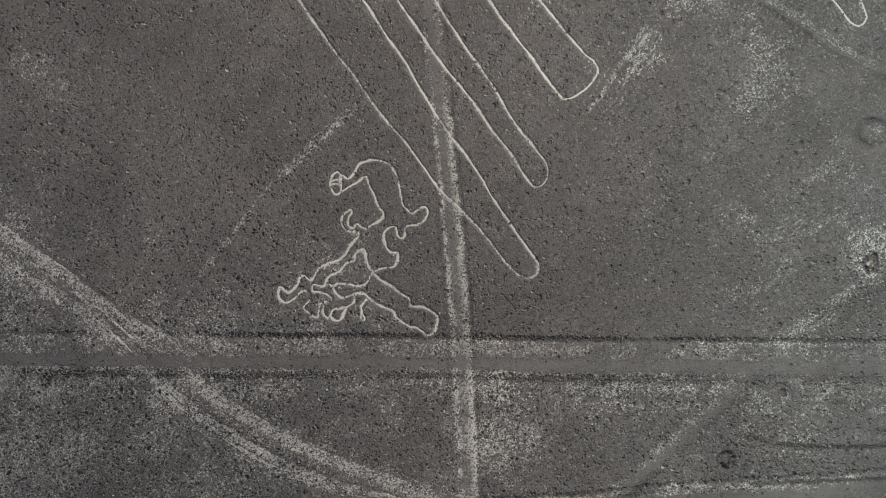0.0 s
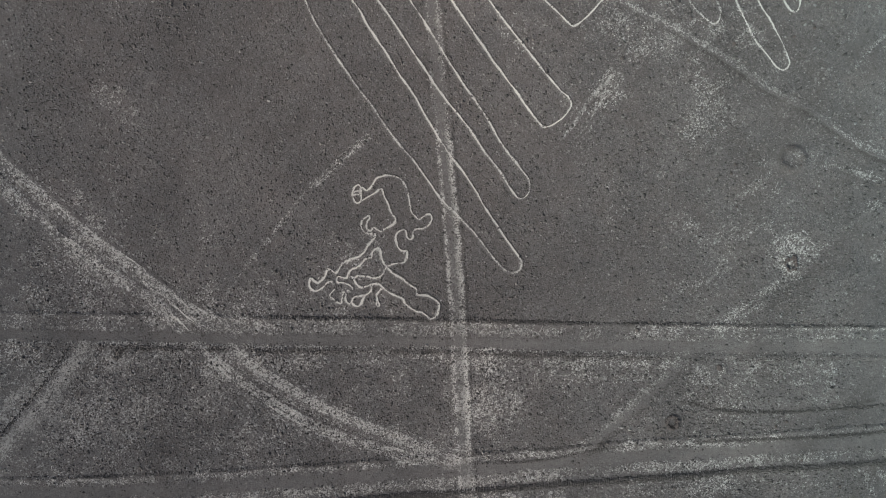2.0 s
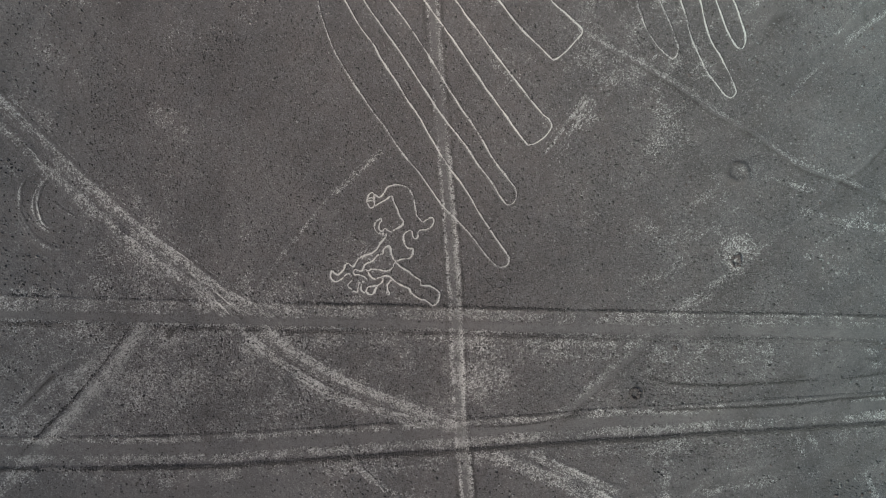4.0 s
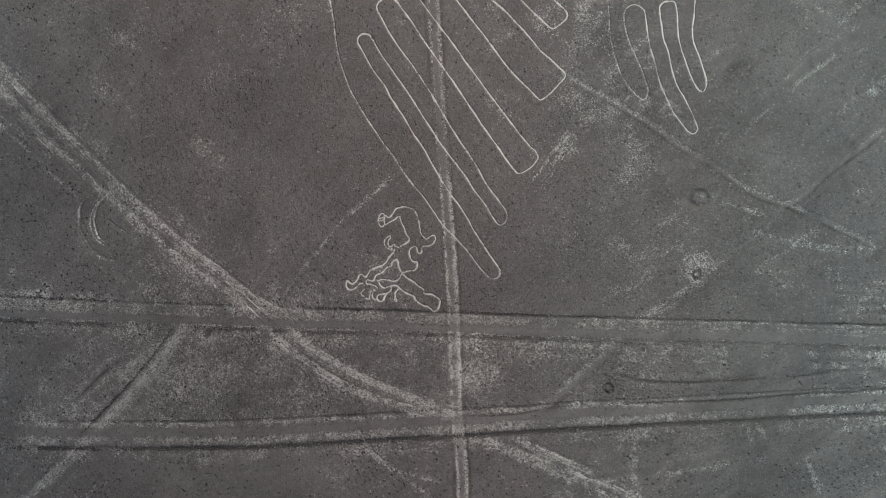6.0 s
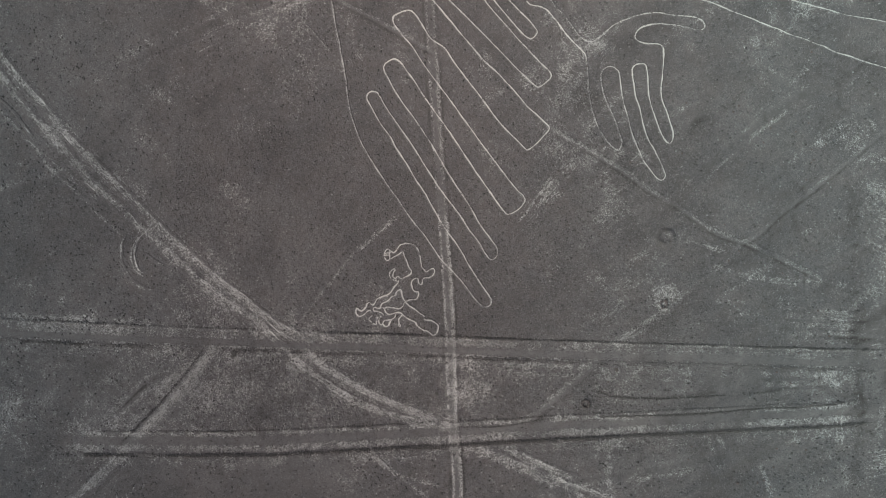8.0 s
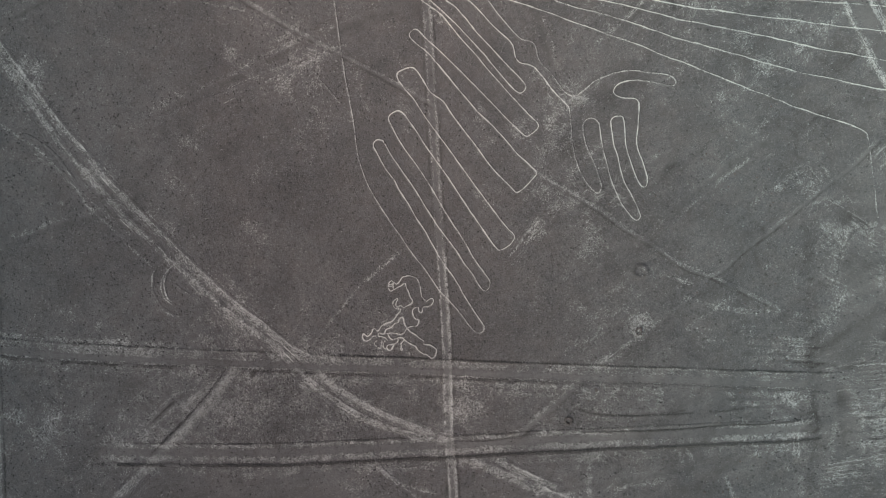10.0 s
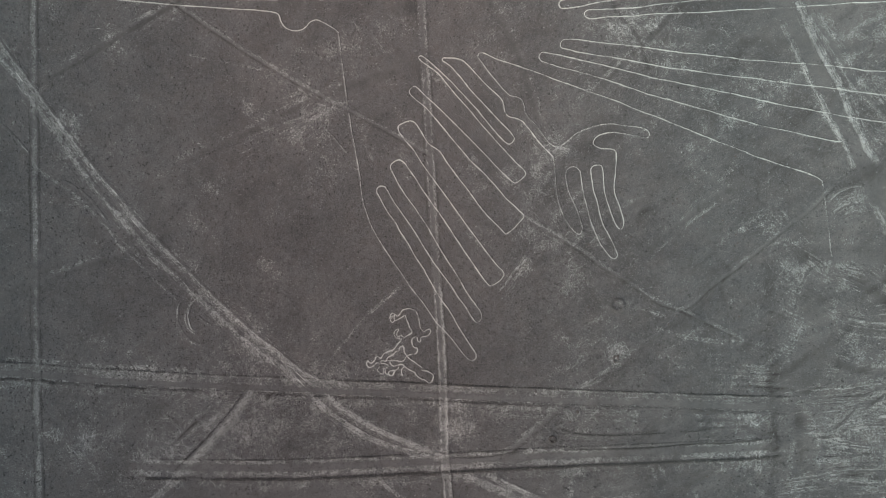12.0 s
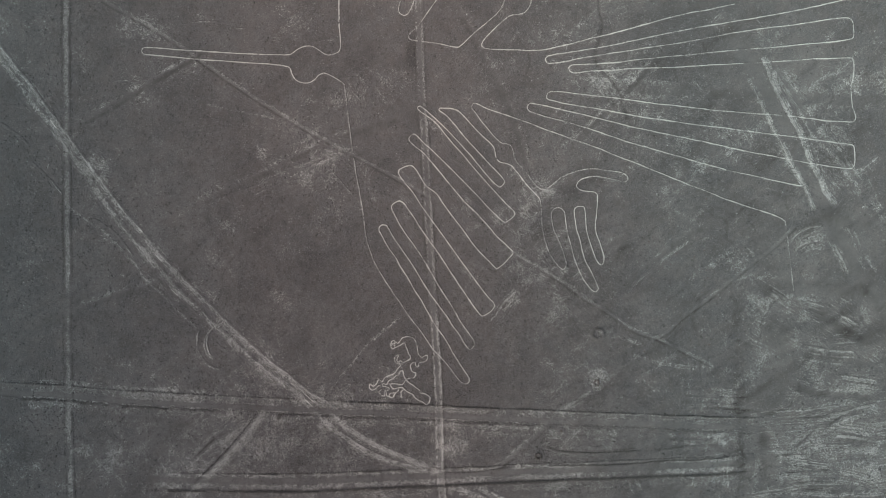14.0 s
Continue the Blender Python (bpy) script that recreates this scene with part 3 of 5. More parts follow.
furrows([(68.4, -10.4), (72.1, -11.1), (77.5, -11.7)], 1.4, 0.14, 0.6)
furrows([(68.9, -16.3), (74.3, -16.9), (82.8, -16.4)], 1.2, 0.14, 0.6)
furrows([(76.4, -12.6), (81.7, -13.6), (86.9, -15.7)], 1.8, 0.16, 0.6)
furrows([(74.4, 52.2), (77.6, 48.2), (80.5, 43.5)], 0.9, 0.2, 0.5)
furrows([(79.1, 34.5), (80.4, 32.0), (81.7, 29.0)], 1.0, 0.2, 0.5)
pale_track([(80.5, 43.5), (82.5, 44.8), (85.9, 47.6)], 0.7, 0.26)
pale_track([(82.3, 42.9), (84.1, 39.2), (86.6, 34.1)], 0.9, 0.2)
pale_track([(80.5, 43.5), (81.4, 40.0), (84.1, 35.4), (86.6, 32.8)], 0.5, 0.12)
pale_track([(75.9, 31.5), (77.9, 28.1), (80.0, 23.8)], 0.7, 0.36)
pale_track([(80.8, 29.0), (81.9, 27.0), (83.2, 25.1)], 0.45, 0.34)
pale_track([(82.1, 29.4), (83.6, 27.1), (85.4, 24.7)], 0.4, 0.26)
pale_track([(81.3, 19.8), (82.8, 17.0), (84.3, 14.2)], 0.5, 0.26)
pale_track([(54.5, -4.8), (56.2, -6.7), (58.0, -8.8)], 0.7, 0.1)
pale_track([(56.7, -9.5), (56.5, -13.6), (56.9, -16.5)], 0.6, 0.2)
pale_track([(69.1, 34.3), (71.2, 35.6), (72.9, 37.1)], 0.5, 0.14)
pale_track([(73.7, 1.5), (73.7, -0.4)], 0.5, 0.3)
stone_line([(22.1, -7.9), (23.7, -8.3), (25.2, -8.8), (29.0, -9.0), (32.8, -8.9), (35.9, -8.6), (39.7, -8.2)], 0.9)
stone_line([(22.9, -11.6), (29.0, -11.5), (36.7, -11.2), (40.5, -10.9), (44.3, -10.6), (49.7, -10.4), (54.3, -10.1), (57.3, -9.7)], 1.0)
stone_line([(44.3, -8.0), (49.7, -7.8), (55.0, -7.5)], 0.4)
stone_line([(25.2, -20.6), (29.8, -19.9), (33.2, -19.5)], 0.6)
stone_line([(33.2, -19.5), (40.5, -18.2), (45.1, -17.8)], 0.35)
stone_line([(37.4, 2.6), (42.8, 2.0), (48.1, 2.4)], 0.3)
stone_line([(54.2, -0.6), (58.1, -0.8), (61.0, -1.0)], 0.5)
lane([(36.7, -22.5), (40.5, -19.8), (44.3, -17.8), (49.7, -16.4), (55.8, -15.8)], 0.7, 0.4)
lane([(52.0, -21.0), (56.6, -18.0), (61.0, -15.9)], 0.7, 0.35)
lane([(56.9, -4.8), (57.2, -8.6), (56.7, -12.5)], 0.9, 0.5)
pale_track([(24.0, -16.2), (24.2, -19.2), (24.4, -23.1)], 0.5, 0.26)
pale_track([(38.4, -14.1), (38.7, -15.8), (39.2, -17.9)], 0.4, 0.28)
pale_track([(35.3, 2.2), (35.8, 0.6), (36.3, -1.0)], 0.4, 0.22)
pale_track([(39.9, -14.0), (40.3, -15.8), (40.5, -17.5)], 0.35, 0.22)
pale_track([(45.6, -17.6), (46.2, -20.5), (47.1, -23.4)], 0.35, 0.18)
pale_track([(-68.9, 37.5), (-65.1, 34.8), (-60.8, 31.8), (-56.5, 27.3), (-53.1, 22.8), (-50.0, 20.3), (-47.3, 17.3), (-43.2, 13.7)], 0.26, 0.2)
pale_track([(39.8, -13.9), (40.2, -15.5), (40.6, -17.2)], 0.4, 0.28)
pale_track([(42.3, -14.3), (42.9, -15.5), (43.6, -16.7)], 0.4, 0.18)
pale_track([(45.5, -17.9), (46.6, -20.5), (47.5, -23.2)], 0.45, 0.2)
pale_track([(34.4, 13.4), (36.7, 12.7), (41.2, 11.3)], 0.35, 0.3)
pale_track([(41.2, 11.3), (42.8, 12.3), (43.9, 13.0)], 0.5, 0.2)
pale_track([(48.3, 10.1), (50.6, 9.5), (52.7, 8.5)], 0.35, 0.26)
pale_track([(39.6, 14.6), (41.2, 13.8), (43.2, 13.2)], 0.3, 0.26)
pale_track([(30.2, 12.9), (30.6, 11.4), (30.7, 9.7)], 0.35, 0.2)
pale_track([(30.9, 16.0), (31.4, 17.5), (30.7, 13.7), (31.3, 11.4)], 0.4, 0.06)
pale_track([(32.8, 3.7), (37.0, 7.4), (40.5, 9.8), (43.7, 12.6)], 0.5, 0.1)
pale_track([(26.2, -1.4), (29.0, 0.5), (32.2, 2.0)], 0.9, 0.2)
pale_track([(35.3, 2.8), (35.9, 0.7), (36.7, -1.6)], 0.3, 0.14)
pale_track([(41.2, 2.4), (44.3, 2.5), (48.3, 1.7)], 0.4, 0.12)
lane([(40.5, 24.9), (44.3, 27.3), (48.1, 30.2), (51.5, 32.6)], 0.8, 0.7)
pale_track([(45.2, 29.6), (46.3, 30.1), (47.3, 30.5)], 0.35, 0.26)
pale_track([(52.7, 26.4), (53.8, 26.8), (54.9, 27.1)], 0.9, 0.08)
lane([(39.7, 34.9), (42.7, 37.1), (45.0, 38.6)], 1.0, 0.6)
lane([(32.9, 28.4), (36.3, 30.1), (39.7, 31.9)], 1.0, 0.5)
lane([(-33.7, -4.6), (-36.8, -5.4), (-39.9, -6.5), (-42.6, -9.0), (-46.0, -12.0)], 0.45, 0.85)
stone_line([(-33.3, -4.4), (-36.8, -5.3), (-39.9, -6.5), (-42.6, -8.9), (-45.9, -11.9)], 0.7)
stone_line([(-46.0, -5.5), (-44.5, -6.3), (-42.8, -7.4)], 0.4)
stone_line([(-40.8, -19.7), (-43.5, -21.7), (-44.6, -22.8)], 0.2)
lane([(-69.3, 50.6), (-65.2, 52.8), (-59.8, 55.5), (-54.5, 59.0), (-45.9, 64.4), (-38.5, 69.3), (-34.2, 71.7)], 0.35, 0.7)
lane([(-17.0, 49.7), (-12.2, 51.5), (-7.4, 54.1), (-4.0, 56.6)], 1.3, 0.6)
lane([(-81.2, 10.7), (-75.8, 12.9), (-68.9, 17.6), (-59.7, 22.6)], 1.0, 0.6)
lane([(-74.7, 14.2), (-69.4, 16.3)], 1.2, 0.4)
lane([(-67.2, 7.5), (-59.7, 8.1)], 0.6, 0.5)
lane([(10.3, 66.4), (12.1, 61.1), (14.3, 57.3), (15.9, 53.9)], 1.1, 0.6)
lane([(46.2, 67.7), (41.8, 63.9), (38.6, 60.4), (34.3, 56.1), (30.1, 51.8), (25.8, 47.2), (24.2, 45.4)], 0.45, 0.7)
lane([(26.8, 60.1), (36.4, 59.9), (47.1, 59.6), (57.8, 59.0), (72.8, 58.2), (86.4, 57.8)], 0.9, 0.7)
lane([(37.6, 42.3), (40.8, 40.3), (46.2, 36.9)], 0.4, 0.6)
lane([(-81.2, 23.8), (-74.8, 24.9), (-69.2, 26.0)], 1.2, 0.4)
stone_line([(66.4, -0.8), (69.1, -1.3), (72.4, -1.3), (75.1, -0.4), (80.5, 1.2)], 0.5)
stone_line([(67.8, -2.0), (71.1, -2.3), (74.4, -2.0), (77.7, -1.0)], 0.4)
stone_line([(69.5, -8.2), (71.8, -6.2), (73.8, -4.2)], 0.5)
stone_line([(74.4, -5.3), (76.1, -3.7), (78.7, -1.7)], 0.5)
stone_line([(67.8, -12.7), (71.8, -12.6), (76.4, -12.2)], 0.9)
stone_line([(65.8, -9.5), (71.1, -8.8)], 0.7)
stone_line([(69.1, -16.3), (73.1, -16.0), (76.1, -15.5)], 0.7)
stone_line([(67.8, -11.5), (71.8, -10.2)], 0.4)
stone_line([(60.9, 24.5), (66.7, 21.1), (69.2, 19.5)], 0.5)
stone_line([(47.8, 8.0), (49.8, 7.5), (54.5, 6.7), (59.1, 5.5)], 0.5)
stone_line([(47.8, 1.9), (54.5, 1.6), (60.5, 1.4)], 0.4)
stone_line([(51.8, -0.4), (60.5, -0.9)], 0.4)
stone_line([(47.8, -7.9), (52.8, -7.7)], 0.3)
# shallow rills left by old floods: carved, with their shade also coloured in
for seed, size, gain in ((41, 17.0, 0.5), (43, 9.0, 0.35)):
    n = value_noise(GX, GY, size, seed, 2)
    rill = np.clip(1 - np.abs(n - 0.5) / 0.018, 0, 1) * np.clip(3.0 * value_noise(GX, GY, 26.0, seed + 1, 2) - 1.3, 0, 1)
    rill = rill * np.clip((GX - 14) / 8, 0.15, 1)[None]
    DARK += (gain * rill).astype(np.float32)
    PALE -= (0.08 * rill).astype(np.float32)
    BROAD -= (0.10 * rill).astype(np.float32)
patch(5.2, -5.7, 2.8, 4.2, 0.24)
patch(-2.6, 14.0, 2.8, 2.4, 0.12)
patch(32.3, 5.0, 2.4, 2.8, 0.26)
patch(50.0, 16.0, 8.0, 8.0, -0.2)
patch(23.7, -8.3, 5.5, 3.5, 0.08)
patch(28.8, -6.0, 8.0, 2.4, 0.10)
patch(36.5, 61.6, 14.0, 3.0, 0.18)
patch(46.1, 40.1, 3.4, 3.0, 0.1)
patch(-13.0, 58.4, 7.0, 6.0, 0.12)
patch(-53.9, 70.2, 4.5, 3.4, 0.18)
patch(-24.8, 72.4, 4.6, 3.4, 0.16)
patch(-62.4, 45.5, 3.0, 2.4, 0.24)
patch(64.5, 14.5, 6.0, 8.0, 0.05)
patch(80.0, -8.0, 14.0, 11.0, 0.11)
patch(79.1, 3.7, 11.0, 6.0, 0.05)
patch(76.9, -11.3, 14.0, 7.0, 0.08)
patch(71.8, 31.5, 4.6, 3.0, 0.2)
patch(73.9, 46.5, 8.0, 9.0, 0.16)
patch(-17.2, 41.2, 6.0, 9.0, 0.08)
patch(-29.2, 7.1, 3.0, 2.6, 0.12)
patch(24.6, -2.8, 5.6, 3.4, 0.06)
patch(-27.0, -8.0, 10.0, 7.0, 0.09)
patch(-16.0, -10.0, 7.0, 4.0, 0.05)
patch(-33.0, 4.0, 5.0, 4.0, 0.16)
patch(-48.0, -12.0, 8.0, 4.0, 0.08)
patch(-40.0, -8.0, 12.0, 6.0, 0.06)
patch(31.8, 6.0, 2.2, 2.6, 0.12)
patch(-6.0, 62.0, 4.0, 3.0, 0.12)
patch(-45.0, 63.0, 7.0, 3.0, 0.10)
patch(20.0, 41.0, 4.0, 5.0, 0.10)
patch(8.0, 34.0, 3.0, 3.0, 0.08)
patch(30.0, 22.0, 4.0, 3.0, 0.1)
patch(-65.0, -9.0, 2.0, 1.2, 0.25)
patch(-65.5, 65.0, 3.0, 3.5, 0.16)
patch(-56.0, 71.0, 5.0, 3.0, 0.14)
patch(58.0, 50.0, 8.0, 6.0, 0.08)
patch(88.0, 60.0, 12.0, 12.0, 0.08)
patch(-27.9, 19.4, 3.6, 2.8, 0.1)
patch(65.0, 70.0, 4.0, 4.0, 0.2)
patch(66.0, 61.0, 4.0, 3.5, 0.2)
patch(76.0, 60.5, 6.0, 3.0, 0.1)
patch(86.0, 61.5, 6.0, 4.0, 0.1)
patch(45.0, 57.0, 12.0, 5.0, 0.14)
patch(40.0, 47.0, 10.0, 5.0, 0.12)
patch(-30.0, -4.0, 34.0, 16.0, 0.10)
patch(-70.0, -16.0, 16.0, 10.0, 0.08)
patch(15.0, 25.0, 5.0, 4.0, 0.10)
pale_track([(11.7, 14.8), (13.6, 16.7), (15.3, 19.3), (17.6, 21.1)], 1.4, 0.06)
pale_track([(23.1, 18.9), (25.2, 19.4), (27.4, 20.9)], 0.7, 0.1)
patch(13.0, 17.0, 3.0, 3.5, 0.08)
patch(24.0, 18.0, 2.5, 5.0, 0.12)
patch(17.0, 31.0, 9.0, 11.0, 0.08)
patch(22.0, 32.0, 9.0, 13.0, 0.09)
patch(32.0, 55.0, 12.0, 9.0, 0.06)
patch(-20.0, -8.0, 16.0, 7.0, 0.05)
patch(-8.0, 20.0, 14.0, 12.0, -0.03)
# small speckled clearings where pale stones lie thick

def clearing(x, y, rx, ry, s):
    """A small clearing where pale stones lie thick."""
    patch(x, y, rx, ry, 1.1 * s)


clearing(7.4, 36.6, 1.8, 2.3, 0.18)
clearing(13.6, 35.6, 2.0, 3.1, 0.16)
clearing(18.5, 34.5, 1.8, 2.7, 0.16)
clearing(4.9, 28.4, 1.4, 1.8, 0.16)
clearing(8.4, 25.6, 2.7, 2.3, 0.14)
clearing(16.0, 19.9, 2.0, 1.5, 0.16)
clearing(21.9, 28.2, 1.3, 1.3, 0.16)
clearing(25.7, 24.1, 1.2, 2.3, 0.14)
clearing(28.8, 24.4, 2.2, 1.8, 0.16)
clearing(25.7, 18.2, 2.2, 2.3, 0.12)
clearing(27.8, 21.3, 1.1, 1.8, 0.14)
clearing(33.3, 13.5, 1.8, 0.9, 0.12)
clearing(19.1, 26.2, 1.8, 0.9, 0.10)
clearing(46.5, 14.9, 2.7, 0.7, 0.12)
clearing(20.9, 33.8, 1.1, 1.8, 0.12)
clearing(-18.0, 39.0, 7.0, 7.0, 0.05)
clearing(-24.9, 28.9, 3.5, 1.9, 0.14)
clearing(-38.0, 33.8, 2.9, 1.6, 0.10)
clearing(-61.5, 43.7, 1.4, 2.4, 0.18)
clearing(-22.6, 49.2, 2.9, 2.3, 0.07)
clearing(-26.7, 53.7, 2.4, 1.6, 0.07)
clearing(49.2, 46.5, 4.7, 4.7, 0.10)
clearing(55.1, 27.1, 2.9, 2.9, 0.05)
clearing(44.7, 40.2, 1.4, 1.4, 0.14)
clearing(25.7, 49.6, 7.1, 2.9, 0.08)
clearing(63.7, 20.3, 4.7, 1.6, 0.12)
clearing(51.0, 45.6, 1.6, 2.1, 0.14)
clearing(15.8, 43.8, 1.6, 1.2, 0.16)
clearing(42.9, 53.7, 5.9, 1.6, 0.10)
for x, y, rx, ry, s in ((-3.6, 66.5, 1.6, 4.5, 0.5), (56.0, 57.0, 6.0, 3.0, 0.3), (61.0, 35.0, 6.0, 3.5, 0.3), (22.0, 33.0, 3.0, 2.0, 0.25), (-36.0, 34.0, 9.0, 6.0, 0.2), (-46.0, -6.0, 6.0, 3.0, 0.25), (27.0, 24.0, 2.5, 4.5, 0.2)):
    patch(x, y, rx, ry, s, "dark")
for x, y, rx, ry, s in ((-27.0, -8.5, 9.0, 6.0, 0.3), (-44.0, -8.0, 9.0, 5.0, 0.4), (-24.0, -20.0, 14.0, 4.0, 0.4), (40.0, -8.0, 14.0, 4.0, 0.4), (74.0, 30.0, 12.0, 8.0, 0.4), (66.0, 62.0, 12.0, 8.0, 0.4)):
    patch(x, y, rx, ry, s, "bare")
east = np.clip((GX - 60.0) / 1.5, 0, 1)[None] * np.clip((22.5 - GY) / 2.5, 0, 1)[:, None]
PALE += (0.06 * east).astype(np.float32)
BARE += (0.16 * east).astype(np.float32)
# the churned east is combed by wheels: along the road in the south, aslant north of it
for side, slope, strength in ((np.clip((6.0 - GY) / 4, 0, 1), 0.10, 0.6), (np.clip((GY - 4.0) / 4, 0, 1), -0.55, 0.4)):
    amount = (strength * east * side[:, None]).astype(np.float32)
    over = amount > RAKE
    RAKE[over], ACROSS[over] = amount[over], (GY[:, None] - slope * GX[None] + 1.2 * LONG).astype(np.float32)[over]
for grid in (PALE, DARK, BARE, LENS_TINT):
    np.clip(grid, -0.2, 1.0, out=grid)
# the lens's edge cast as a colour ramp to east and west
LENS_TINT += np.clip(np.maximum((GX - 4) / 44, (-32 - GX) / 46), 0, 1)[None].astype(np.float32)


for axis in (0, 1, 0, 1):
    BROAD[:] = (BROAD + np.roll(BROAD, 1, axis) + np.roll(BROAD, -1, axis) + np.roll(BROAD, 2, axis) + np.roll(BROAD, -2, axis)) / 5


def sample(grid, x, y):
    """The plan's value at places, between its cells."""
    u, v = np.clip((np.asarray(x) - X0) / CELL, 0, NX - 1.001), np.clip((np.asarray(y) - Y0) / CELL, 0, NY - 1.001)
    i, j = u.astype(int), v.astype(int)
    f, g = u - i, v - j
    return (grid[j, i] * (1 - f) + grid[j, i + 1] * f) * (1 - g) + (grid[j + 1, i] * (1 - f) + grid[j + 1, i + 1] * f) * g


# ---- building helpers ----
def sheet(name, verts, faces, material, values=None, parent=None, smooth=True):
    """One mesh object from arrays, with the plan's values as attributes."""
    me = bpy.data.meshes.new(name)
    n, q = len(verts), len(faces)
    me.vertices.add(n)
    me.vertices.foreach_set("co", np.asarray(verts, np.float32).ravel())
    k = faces.shape[1]
    me.loops.add(q * k)
    me.loops.foreach_set("vertex_index", faces.astype(np.int32).ravel())
    me.polygons.add(q)
    me.polygons.foreach_set("loop_start", np.arange(0, q * k, k, dtype=np.int32))
    me.polygons.foreach_set("use_smooth", np.full(q, smooth))
    me.update(calc_edges=True)
    me.materials.append(material)
    for key, value in (values or {}).items():
        me.attributes.new(key, "FLOAT", "POINT").data.foreach_set("value", np.asarray(value, np.float32).ravel())
    ob = new(name, me)
    ob.parent = parent
    return ob


def strip_faces(rows, cols):
    i = np.arange(rows - 1)[:, None] * cols + np.arange(cols - 1)[None]
    return np.stack([i, i + 1, i + cols + 1, i + cols], -1).reshape(-1, 4)


def plan_values(x, y):
    return {"pale": sample(PALE, x, y), "dark": sample(DARK, x, y), "bare": sample(BARE, x, y), "lens_tint": sample(LENS_TINT, x, y), "rake": sample(RAKE, x, y), "across": sample(ACROSS, x, y)}


def along(points, step):
    p = smooth_line(points, step)
    d = np.gradient(p, axis=0)
    d /= np.linalg.norm(d, axis=1)[:, None] + 1e-9
    return p, np.stack([-d[:, 1], d[:, 0]], -1)


# ---- ground: one sheet to the horizon ----
def ground():
    def axis(lo, hi, step):
        core = np.arange(lo, hi + 1e-6, step)
        out = step * 1.35 ** np.arange(1, 34)
        far = np.cumsum(out)
        far = far[far < 2400]
        return np.concatenate([(lo - far)[::-1], core, hi + far])

    xs, ys = axis(X0, X1, CELL * 2), axis(Y0, Y1, CELL * 2)
    x, y = [a.ravel() for a in np.meshgrid(xs, ys)]
    z = sample(BROAD, x, y)
    ob = sheet("ground", np.stack([x, y, z], -1), strip_faces(len(ys), len(xs)), DESERT, plan_values(x, y))
    return tagged(ob, "flat desert ground of dark brown gravel over pale silt", "ground", kind="structure")


ground()
LIFT = [0.010]


def worn_strip(name, label, category, points, half):
    """A road or trail with its own relief: packed middle, ridges of thrown-out stones; its rims dip under the ground."""
    LIFT[0] = 0.012 + (LIFT[0] - 0.008) % 0.028
    p, n = along(points, 0.25)
    off = np.linspace(-half, half, int(half / 0.06) | 1)
    x = p[:, 0, None] + n[:, 0, None] * off
    y = p[:, 1, None] + n[:, 1, None] * off
    rim = np.clip((half - np.abs(off)) / 0.45, 0, 1)[None]
    k = np.arange(len(p))
    ends = np.clip(np.minimum(k, len(p) - 1 - k) * 0.25 / 4.0, 0, 1)[:, None]
    z = sample(BROAD, x, y) + np.maximum(sample(LOCAL, x, y), -0.008) * rim * ends + LIFT[0] - 0.06 * (1 - rim)
    z += 0.03 * rim * (sample(RAGGED, x, y) - 0.5)
    ob = sheet(name, np.stack([x, y, np.maximum(z, sample(BROAD, x, y) + LIFT[0] - 0.07 * (1 - rim))], -1).reshape(-1, 3), strip_faces(len(p), len(off)), DESERT, plan_values(x.ravel(), y.ravel()))
    return tagged(ob, label, category, kind="structure")


worn_strip("road", "straight wheel-packed dirt road edged with dark stone ridges", "road", ROAD_NORTH, 1.8)
worn_strip("road", "wide straight dirt road with dark stone ridges, forking east", "road", ROAD_SOUTH, 2.1)
worn_strip("path", "long straight pale dirt path crossing the drawings", "path", PATH_LONG, 1.3)
worn_strip("path", "narrow straight pale dirt path along the western edge", "path", PATH_WEST, 1.1)
worn_strip("vehicle_track", "pale raked wheel track running diagonally over dark gravel", "track", TRACK_UPPER, 1.1)
worn_strip("vehicle_track", "pale raked wheel track running diagonally over dark gravel", "track", TRACK_LOWER, 1.1)
worn_strip("vehicle_track", "pale wheel track curving from one road to the other", "track", TRACK_UPPER_SOUTH, 1.1)
worn_strip("vehicle_track", "pale wheel track curving from one road to the other", "track", TRACK_LOWER_SOUTH, 1.1)
worn_strip("vehicle_track", "short pale wheel track below the wide road", "track", SPUR_UPPER, 0.9)
worn_strip("vehicle_track", "short pale wheel track below the wide road", "track", SPUR_LOWER, 0.9)
worn_strip("vehicle_track", "dirt track joining the two roads, dark stones along it", "track", FORK, 1.4)
worn_strip("trail", "thin old footpath worn into the gravel", "trail", TRAIL_WEST, 0.8)
worn_strip("trail", "thin old footpath worn into the gravel", "trail", TRAIL_EAST, 0.8)
worn_strip("trail", "thin old footpath worn into the gravel", "trail", TRAIL_NORTH_EAST, 0.8)
worn_strip("trail", "thin curved footpath between the two roads", "trail", TRAIL_SOUTH, 0.9)
worn_strip("road", "broad smooth grey dirt road across the drawing's lines", "road", EAST_ROAD, 1.6)
worn_strip("berm", "pale furrowed rim of thrown-up silt beside a road", "berm", EAST_RIM_WEST, 0.8)
worn_strip("berm", "pale furrowed rim of thrown-up silt beside a road", "berm", EAST_RIM_EAST, 1.1)
worn_strip("vehicle_track", "grey wheel track with pale furrowed rims", "track", EAST_TRACK, 1.6)

# ---- the drawings: lines scraped down to pale silt, with low stone rims ----



